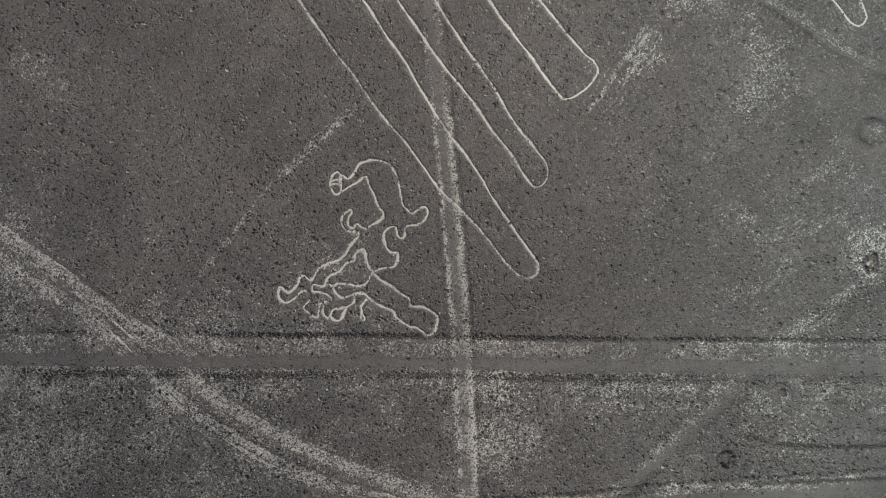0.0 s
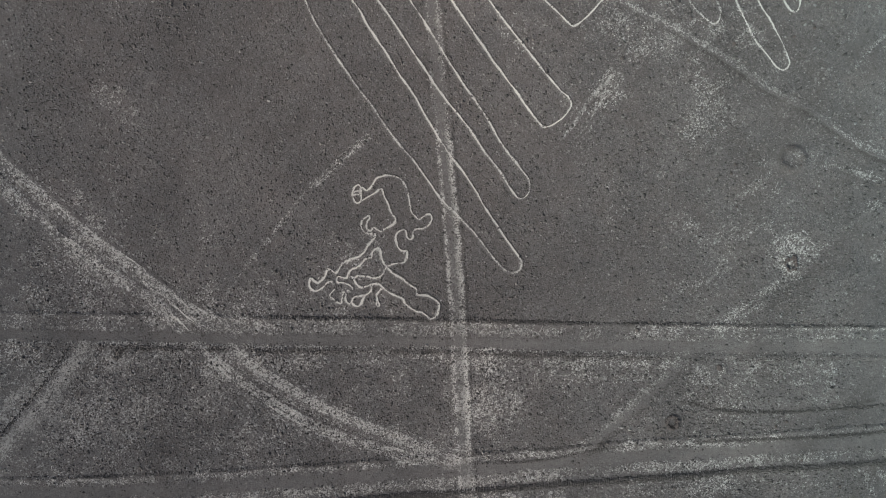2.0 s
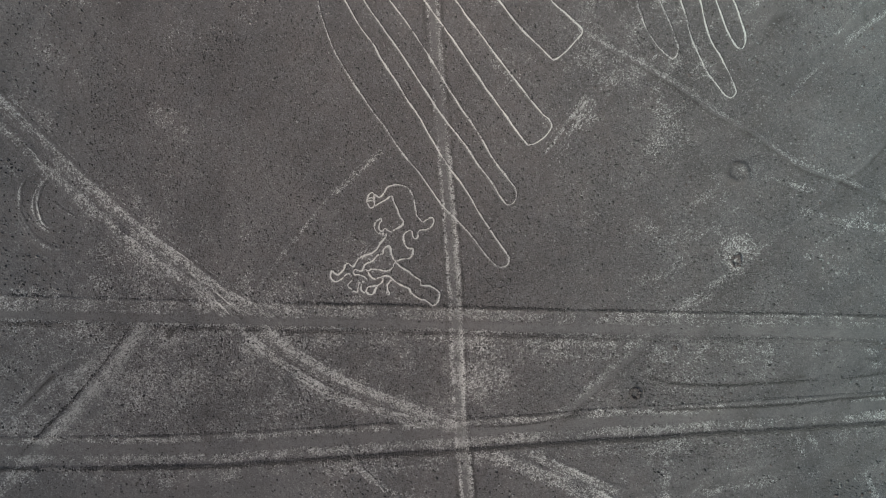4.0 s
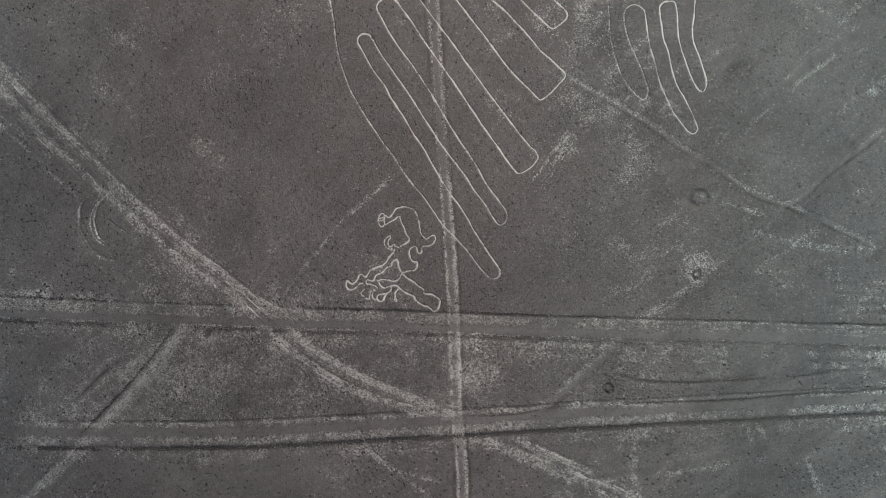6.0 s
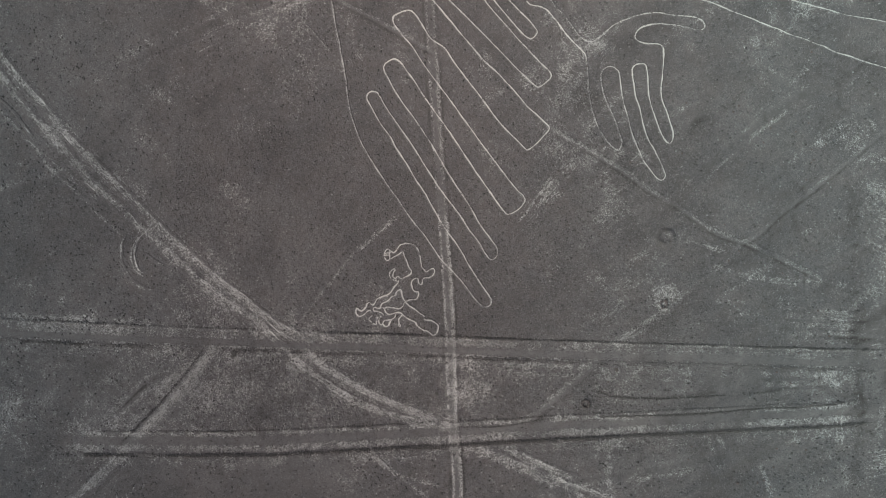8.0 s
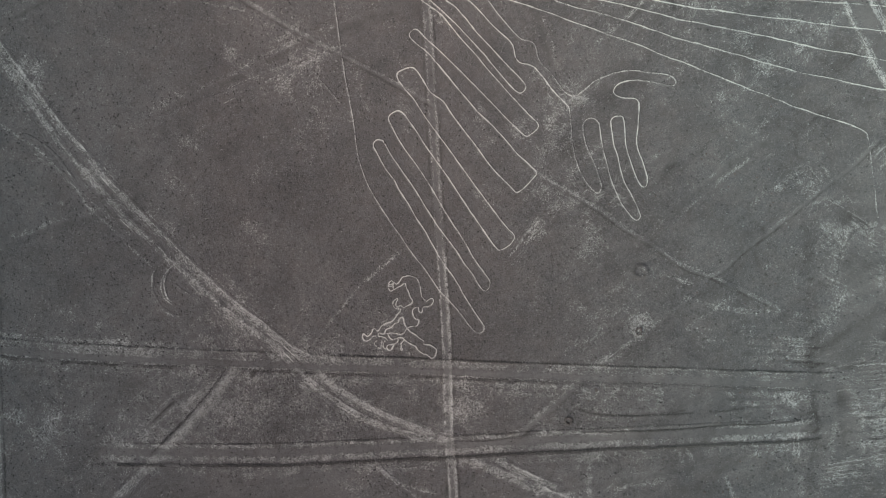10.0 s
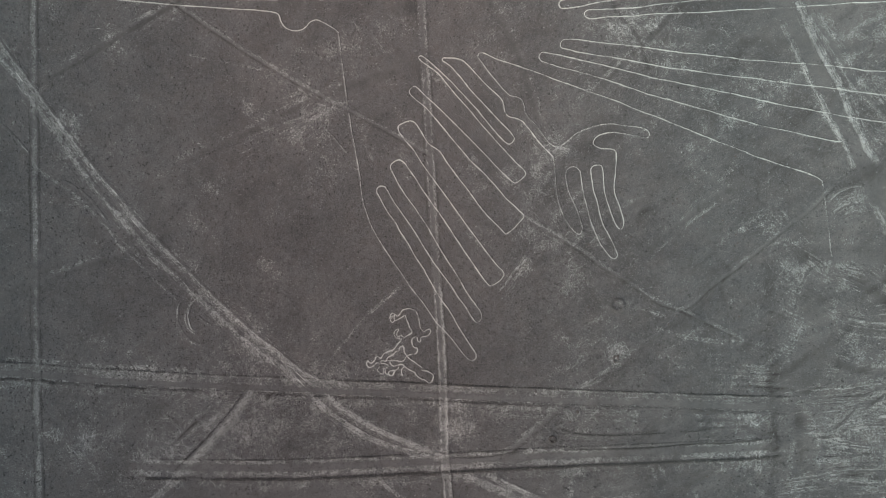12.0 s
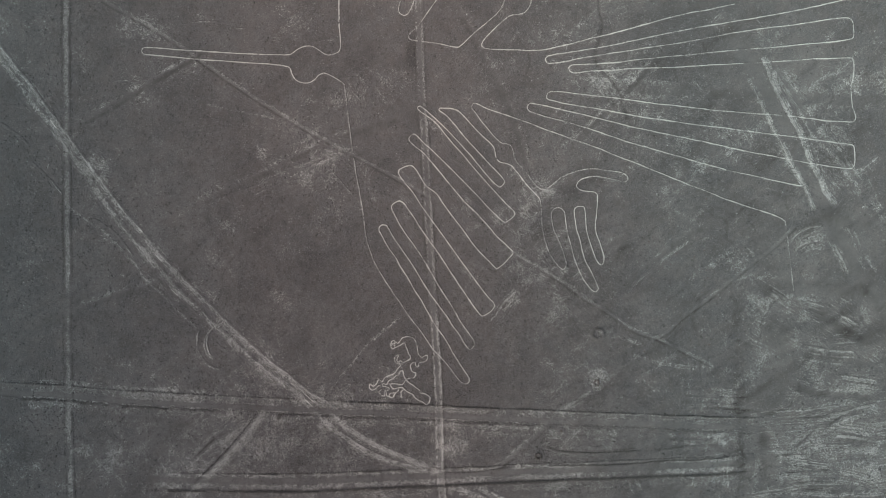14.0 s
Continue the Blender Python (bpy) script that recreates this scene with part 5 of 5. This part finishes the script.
wheel_ruts("curved pale wheel furrows in churned grey ground", [(72.7, 12.9), (73.6, 11.2), (74.4, 9.6)], 0.3, 0.45, 0.34, 0.13, 114, (1.2, 5.0))
wheel_ruts("curved pale wheel furrows in churned grey ground", [(69.1, 5.7), (71.7, 5.2), (74.4, 4.9)], 0.6, 0.4, 0.38, 0.13, 115, (1.2, 5.0))
wheel_ruts("curved pale wheel furrows in churned grey ground", [(75.7, 5.2), (77.7, 4.1), (80.5, 3.1)], 0.8, 0.45, 0.4, 0.13, 116, (1.2, 5.0))
wheel_ruts("curved pale wheel furrows in churned grey ground", [(66.4, -0.9), (69.1, -1.5), (72.4, -1.5), (75.1, -0.6), (80.5, 0.9)], 0.35, 0.5, 0.24, 0.13, 117, (1.2, 5.0))
wheel_ruts("curved pale wheel furrows in churned grey ground", [(67.8, -2.2), (71.1, -2.5), (74.4, -2.2), (77.7, -1.2), (80.5, -0.7)], 0.5, 0.45, 0.3, 0.13, 118, (1.2, 5.0))
wheel_ruts("curved pale wheel furrows in churned grey ground", [(66.4, -3.9), (69.1, -4.0), (71.8, -3.2), (73.8, -2.2)], 0.6, 0.4, 0.34, 0.13, 119, (1.2, 5.0))
wheel_ruts("curved pale wheel furrows in churned grey ground", [(67.1, -5.0), (69.4, -4.8), (72.1, -4.0)], 0.4, 0.4, 0.32, 0.13, 120, (1.2, 5.0))
wheel_ruts("curved pale wheel furrows in churned grey ground", [(74.4, -5.5), (76.1, -3.8), (78.7, -1.8)], 0.35, 0.5, 0.22, 0.13, 121, (1.2, 5.0))
wheel_ruts("curved pale wheel furrows in churned grey ground", [(67.8, -12.0), (71.8, -10.7), (74.4, -10.0)], 0.6, 0.45, 0.24, 0.13, 122, (1.2, 5.0))
wheel_ruts("curved pale wheel furrows in churned grey ground", [(71.1, -7.2), (73.1, -6.8), (75.1, -7.2)], 0.8, 0.5, 0.22, 0.13, 123, (1.2, 5.0))
wheel_ruts("curved pale wheel furrows in churned grey ground", [(76.1, -8.2), (78.4, -8.3), (80.6, -8.2)], 0.8, 0.5, 0.24, 0.13, 124, (1.2, 5.0))


# ---- thin wheel scrapes in the gravel ----
def scrape(label, line, width, strength, k=0):
    """One thin bared line, left by a wheel."""
    tagged(scraped_line("wheel_scrape", line, width, 0.25, None, 0.046 + 0.003 * (k % 4), 1.12 * strength, 0.9), label, "wheel mark", kind="structure")


scrape("thin curved pale scrape left by a turning wheel", [(-43.0, 14.3), (-43.6, 13.2), (-43.7, 11.9), (-43.5, 9.8), (-42.4, 7.9), (-40.7, 6.6), (-38.1, 6.3)], 0.3, 0.3, 0)
scrape("thin curved pale scrape left by a turning wheel", [(-37.4, 15.3), (-39.5, 15.0), (-40.9, 14.1), (-42.1, 12.5), (-42.4, 10.9), (-41.9, 9.4), (-40.5, 8.2)], 0.26, 0.42, 1)
scrape("thin curved pale scrape left by a turning wheel", [(-41.1, 13.8), (-41.8, 12.5), (-41.9, 10.9), (-41.4, 9.4), (-40.6, 8.6)], 0.22, 0.4, 2)
scrape("thin curved pale scrape left by a turning wheel", [(-40.8, 11.7), (-39.1, 10.5), (-37.7, 9.8)], 0.22, 0.22, 3)
scrape("thin straight pale scrape across the gravel", [(-64.1, 35.2), (-59.8, 32.6), (-55.3, 26.9)], 0.18, 0.22, 5)
scrape("thin straight pale scrape across the gravel", [(-75.7, 45.9), (-72.7, 43.1), (-69.4, 39.4)], 0.2, 0.26, 6)
scrape("thin straight pale scrape across the gravel", [(-81.3, 53.0), (-78.1, 50.8), (-75.4, 48.2)], 0.2, 0.22, 7)
scrape("thin straight pale scrape across the gravel", [(-81.3, 56.3), (-78.6, 56.3), (-75.7, 55.7)], 0.2, 0.22, 8)
scrape("thin straight pale scrape across the gravel", [(-17.2, 47.6), (-20.0, 45.7), (-24.5, 45.2), (-27.1, 44.3)], 0.16, 0.15, 9)
scrape("ragged pale strand of a forking wheel track", [(5.4, -16.0), (9.9, -17.4), (14.5, -19.3), (19.2, -21.2), (23.4, -22.6)], 0.5, 0.45, 12)
scrape("ragged pale strand of a forking wheel track", [(9.0, -15.6), (12.7, -17.1), (16.3, -18.8), (20.5, -20.4)], 0.42, 0.4, 13)
scrape("thin pale line worn along an old footpath", TRAIL_EAST, 0.24, 0.34, 10)
scrape("thin straight pale scrape across the gravel", [(-21.3, 46.5), (-25.5, 44.4), (-30.9, 42.0), (-36.2, 40.0)], 0.16, 0.17, 10)
scrape("thin straight pale scrape across the gravel", [(-24.5, 43.7), (-27.7, 42.0), (-33.0, 39.4)], 0.16, 0.11, 11)
scrape("thin straight pale scrape across the gravel", [(-19.3, 45.0), (-17.0, 42.5), (-14.8, 39.9)], 0.14, 0.15, 12)
scrape("thin straight pale scrape across the gravel", [(-44.4, 72.2), (-40.6, 72.2), (-35.3, 71.5)], 0.18, 0.22, 13)
scrape("thin straight pale scrape across the gravel", [(-38.5, 71.0), (-34.2, 70.8)], 0.18, 0.2, 14)
scrape("thin straight pale scrape across the gravel", [(-59.9, 61.0), (-55.6, 61.0)], 0.16, 0.14, 15)
scrape("thin straight pale scrape across the gravel", [(-66.3, 64.5), (-64.7, 62.9), (-63.6, 62.0)], 0.18, 0.24, 16)
scrape("thin curved pale scrape left by a turning wheel", [(-54.3, 70.4), (-54.1, 69.3), (-53.2, 69.9), (-52.6, 69.0), (-51.6, 68.3), (-50.9, 68.9), (-51.3, 69.7)], 0.2, 0.34, 17)
scrape("thin straight pale scrape across the gravel", [(-10.1, -13.7), (-8.5, -16.6), (-6.9, -18.3), (-5.2, -20.4)], 0.2, 0.26, 18)
scrape("thin straight pale scrape across the gravel", [(-6.2, -16.7), (-4.3, -19.0)], 0.2, 0.2, 19)
scrape("thin straight pale scrape across the gravel", [(37.0, 7.2), (40.5, 9.8), (43.4, 12.2)], 0.25, 0.14, 20)
scrape("bright raked wheel scrape crossing the dirt road", [(-24.3, 2.7), (-22.2, 0.8), (-19.9, -1.1)], 0.16, 0.5, 0)
scrape("bright raked wheel scrape crossing the dirt road", [(-22.9, 1.5), (-21.1, 0.3), (-19.3, -0.8)], 0.14, 0.42, 1)
scrape("bright raked wheel scrape crossing the dirt road", [(-24.2, 0.6), (-23.0, -0.5), (-21.9, -1.4)], 0.14, 0.4, 2)
scrape("bright raked wheel scrape crossing the dirt road", [(-18.4, 0.2), (-17.3, -0.7), (-16.4, -1.4)], 0.13, 0.38, 3)
scrape("bright raked wheel scrape crossing the dirt road", [(-19.5, -3.5), (-18.5, -4.5), (-17.3, -5.5)], 0.17, 0.55, 4)
scrape("bright raked wheel scrape crossing the dirt road", [(-23.6, 3.2), (-22.0, 1.6), (-20.8, 0.5)], 0.14, 0.42, 5)
scrape("bright raked wheel scrape crossing the dirt road", [(-9.0, -8.0), (-5.9, -9.2), (-2.2, -10.6)], 0.14, 0.36, 6)
scrape("bright raked wheel scrape crossing the dirt road", [(-7.0, -9.9), (-3.8, -10.2), (-0.2, -11.5)], 0.14, 0.36, 7)
scrape("bright raked wheel scrape crossing the dirt road", [(-16.7, -4.0), (-15.3, -5.3), (-13.7, -6.6)], 0.14, 0.34, 8)


# ---- pits and stone heaps ----
def stone_mesh(name, seed, material):
    bm = bmesh.new()
    bmesh.ops.create_icosphere(bm, subdivisions=1, radius=1)
    r = random.Random(seed)
    for v in bm.verts:
        v.co *= r.uniform(0.75, 1.15)
        v.co.z *= 0.6
    me = bpy.data.meshes.new(name)
    bm.to_mesh(me)
    bm.free()
    me.materials.append(material)
    return me


HEAP_STONES = [stone_mesh("stone", k, DARK_STONES) for k in range(4)]


def stone_ring(label, category, x, y, radius, size, count, seed, depth=0.12, fill=False, shade=0.8):
    """A shallow dug hollow with a low rim and dark stones lying on it."""
    r = random.Random(seed)
    base = float(sample(BROAD, x, y))
    root = tagged(new("stone_heap" if fill else "pit"), label, category)
    root.location = (x, y, base)
    rings, turns = np.linspace(0.0, 2.2, 12), 36
    a = np.linspace(0, 2 * np.pi, turns)
    wob = 1 + 0.10 * np.sin(2 * a + seed) + 0.07 * np.sin(5 * a + 2 * seed)
    gx = x + radius * rings[:, None] * (wob * np.cos(a))[None]
    gy = y + radius * rings[:, None] * (wob * np.sin(a))[None]
    f = rings[:, None]
    rise = (0.03 if fill else depth * np.exp(-((f - 1.0) / 0.32) ** 2)) + 0 * f
    rise = rise * np.clip((2.2 - f) / 0.6, 0, 1) - 0.1 * np.clip((f - 1.9) / 0.3, 0, 1)
    z = sample(BROAD, gx, gy) + 0.02 + rise + 0.03 * (sample(RAGGED, gx, gy) - 0.5)
    values = plan_values(gx.ravel(), gy.ravel())
    ringed = np.exp(-((f - (0.3 if fill else 0.95)) / 0.35) ** 2) + 0 * a[None]
    values["dark"] = np.clip(values["dark"] + shade * ringed.ravel(), 0, 1)
    mound = sheet("mound", np.stack([gx - x, gy - y, z - base], -1).reshape(-1, 3), strip_faces(len(rings), turns), DESERT, values, root)
    for k in range(count):
        t = r.uniform(0, 2 * math.pi)
        d = radius * (r.uniform(0, 0.8) if fill else r.gauss(1.0, 0.16))
        ob = new("stone", HEAP_STONES[k % 4])
        ob.parent = root
        s = size * r.uniform(0.5, 1.2)
        px, py = d * math.cos(t), d * math.sin(t)
        ob.location = (px, py, float(sample(BROAD, x + px, y + py)) - base + 0.06 + (0.03 if fill else depth * 0.7) + s * 0.1)
        ob.rotation_euler = (r.uniform(-0.3, 0.3), r.uniform(-0.3, 0.3), r.uniform(0, 6.3))
        ob.scale = (s, s * r.uniform(0.7, 1.0), s * 0.8)
    return root


stone_ring("shallow dug pit ringed with dark stones", "pit", 21.0, -9.75, 0.52, 0.14, 48, 3, shade=1.0)
stone_ring("dug pit with dark stones in a pale spoil patch", "pit", 32.0, 4.1, 0.5, 0.15, 26, 5, 0.2, False, 0.5)
stone_ring("old weathered ring pit, stones half buried", "pit", 32.1, 13.5, 1.0, 0.09, 12, 8, 0.26, False, 0.3)
stone_ring("small heap of dark stones beside the road", "stone heap", 25.3, -5.0, 0.38, 0.17, 26, 9, 0.1, True)
stone_ring("low scatter of dark stones beside the road", "stone heap", -28.1, -2.5, 0.75, 0.13, 30, 12, 0.1, True)
stone_ring("tiny heap of dark stones on speckled gravel", "stone heap", 0.2, -8.2, 0.3, 0.12, 12, 14, 0.1, True)


# ---- loose stones ----
def scatter(x, y, size, r):
    """Low six-sided stones at places, as vertices and triangles."""
    n = len(x)
    a = np.linspace(0, 2 * np.pi, 7)[:6][None] + r.uniform(0, 6.3, (n, 1))
    rad = size[:, None] * r.uniform(0.7, 1.2, (n, 6)) * np.where(np.arange(6) % 3 == 0, 1.15, 0.9)
    base = (sample(BROAD, x, y) + np.maximum(sample(LOCAL, x, y), 0))[:, None]
    ring = np.stack([x[:, None] + rad * np.cos(a), y[:, None] + rad * np.sin(a), np.repeat(base - 0.03, 6, 1)], -1)
    top = np.stack([x + size * r.uniform(-0.3, 0.3, n), y + size * r.uniform(-0.3, 0.3, n), base[:, 0] + 0.03 + size * r.uniform(0.35, 0.8, n)], -1)
    k = np.arange(6)
    tri = np.stack([k, (k + 1) % 6, np.full(6, 6)], -1)
    return np.concatenate([ring, top[:, None]], 1).reshape(-1, 3), (np.arange(n)[:, None, None] * 7 + tri[None]).reshape(-1, 3)


def stones(name, label, count, x0, x1, y0, y1, small, large, seed):
    r = np.random.default_rng(seed)
    n = count * 5
    x, y = r.uniform(x0, x1, n), r.uniform(y0, y1, n)
    keep = 0.22 + 0.25 * sample(RAGGED, x, y) + 0.9 * np.clip(sample(DARK, x, y), 0, 1) + 0.25 * np.clip(sample(PALE, x, y), 0, 0.5) - 0.5 * sample(BARE, x, y)
    pick = np.flatnonzero(r.random(n) < keep * 0.8)[:count]
    x, y = x[pick], y[pick]
    verts, faces = scatter(x, y, small + (large - small) * r.random(len(x)) ** 3.0, r)
    return tagged(sheet(name, verts, faces, STONES, {"lens_tint": sample(LENS_TINT, verts[:, 0], verts[:, 1])}, smooth=False), label, "stones", kind="stuff")


stones("stones", "loose dark and pale stones strewn over the gravel", 80000, -36, 38, -17, 29, 0.04, 0.13, 21)
stones("stones", "loose dark and pale stones strewn over the outer plain", 80000, -92, 98, -34, 86, 0.06, 0.20, 22)


def stone_row(label, points, offset, width, per_metre, small, large, seed, broken=0.45):
    """Dark stones thrown up in a broken row along a line."""
    r = np.random.default_rng(seed)
    p, nrm = along(points, 0.2)
    n = int(len(p) * 0.2 * per_metre * 2)
    k = r.integers(0, len(p), n)
    side = offset + width * r.normal(size=n) + 0.25 * (sample(LONG, *p[k].T) - 0.5)
    q = p[k] + nrm[k] * side[:, None] + r.normal(size=(n, 2)) * 0.05
    ends = np.clip(np.minimum(k, len(p) - 1 - k) * 0.2 / 5.0, 0, 1)
    chance = ends * np.clip((0.6 * sample(LONG, q[:, 0], q[:, 1]) + 0.4 * sample(RAGGED, q[:, 0], q[:, 1]) - broken) * 6 + 0.5, 0.03, 1)
    q = q[r.random(n) < chance]
    verts, faces = scatter(q[:, 0], q[:, 1], small + (large - small) * r.random(len(q)) ** 2, r)
    return tagged(sheet("stone_row", verts, faces, DARK_STONES, {"lens_tint": sample(LENS_TINT, verts[:, 0], verts[:, 1])}, smooth=False), label, "stones", kind="stuff")


stone_row("broken row of dark stones along a dirt road", [p for p in ROAD_NORTH if p[0] > -26], 1.38, 0.11, 22, 0.05, 0.12, 31, 0.46)
stone_row("sparse stones thrown up along a dirt road", [p for p in ROAD_NORTH if p[0] < -20], 1.5, 0.22, 12, 0.05, 0.12, 43, 0.52)
stone_row("broken row of dark stones along a dirt road", ROAD_NORTH, -1.45, 0.16, 18, 0.05, 0.12, 32, 0.5)
stone_row("dark stone ridge along the wide road", [p for p in ROAD_SOUTH if p[0] < 20], 1.65, 0.09, 9, 0.05, 0.10, 33, 0.52)
stone_row("dark stone ridge along the wide road", ROAD_SOUTH, -1.65, 0.15, 44, 0.06, 0.14, 34, 0.38)
stone_row("thin dark stone ridge along the wide road", [(22.9, -11.6), (29.0, -11.5), (36.7, -11.2), (44.3, -10.6), (49.7, -10.4), (54.3, -10.1), (60.0, -9.6)], 0.0, 0.07, 44, 0.05, 0.12, 35, 0.22)
stone_row("thin curved line of dark stones in the gravel", [(21.4, -7.9), (25.9, -8.9), (30.5, -9.1), (40.5, -8.6), (48.1, -8.2)], 0.0, 0.06, 30, 0.05, 0.12, 36, 0.40)
stone_row("thin curved line of dark stones in the gravel", [(2.2, -12.8), (8.3, -13.0), (14.5, -12.1), (17.5, -11.8)], 0.0, 0.06, 26, 0.05, 0.11, 37, 0.42)
stone_row("dark stone ridge along a joining track", FORK[:5], -1.0, 0.11, 26, 0.05, 0.13, 38, 0.33)
stone_row("dark stones along the long straight path", PATH_LONG, 0.95, 0.07, 7, 0.04, 0.09, 39, 0.5)
stone_row("dark stones along the long straight path", PATH_LONG, -0.95, 0.07, 7, 0.04, 0.09, 40, 0.5)
stone_row("dark stones along the western path", PATH_WEST, 0.85, 0.1, 8, 0.05, 0.11, 41, 0.5)
stone_row("dark stones along the western path", PATH_WEST, -0.85, 0.1, 8, 0.05, 0.11, 42, 0.5)


def dark_rocks(label, count, x0, x1, y0, y1, small, large, seed):
    """Single dark rocks, in loose clusters."""
    r = np.random.default_rng(seed)
    x, y = r.uniform(x0, x1, count * 4), r.uniform(y0, y1, count * 4)
    pick = np.flatnonzero(r.random(count * 4) < np.clip(1.5 * sample(LONG, x, y) - 0.35, 0.04, 1) * (1 - sample(BARE, x, y)))[:count]
    verts, faces = scatter(x[pick], y[pick], small + (large - small) * r.random(len(pick)) ** 2, r)
    return tagged(sheet("rocks", verts, faces, DARK_STONES, {"lens_tint": sample(LENS_TINT, verts[:, 0], verts[:, 1])}, smooth=False), label, "rocks", kind="stuff")


dark_rocks("scattered dark rocks on the gravel plain", 15000, -36, 38, -17, 29, 0.045, 0.12, 61)
dark_rocks("scattered dark rocks on the outer plain", 20000, -92, 98, -34, 86, 0.08, 0.23, 62)


def lone_rocks(count, seed):
    """Rocks that stand out one by one, half sunk in the gravel."""
    r = random.Random(seed)
    made = 0
    while made < count:
        x, y = r.uniform(-54, 56), r.uniform(-22, 40)
        if float(sample(BARE, x, y)) > 0.3 or float(sample(PALE, x, y)) > 0.5 or float(sample(LONG, x, y)) < r.uniform(0.35, 0.6):
            continue
        s = r.uniform(0.11, 0.17) + 0.08 * r.random() ** 3
        rock = new("rock", HEAP_STONES[made % 4])
        rock.location = (x, y, float(sample(BROAD, x, y)) + 0.3 * s)
        rock.rotation_euler = (r.uniform(-0.3, 0.3), r.uniform(-0.3, 0.3), r.uniform(0, 6.3))
        rock.scale = (s, s * r.uniform(0.65, 1.0), s * r.uniform(0.7, 1.0))
        tagged(rock, "dark desert-varnished rock half sunk in gravel", "rock", group="dark rocks on the plain")
        made += 1


lone_rocks(220, 17)
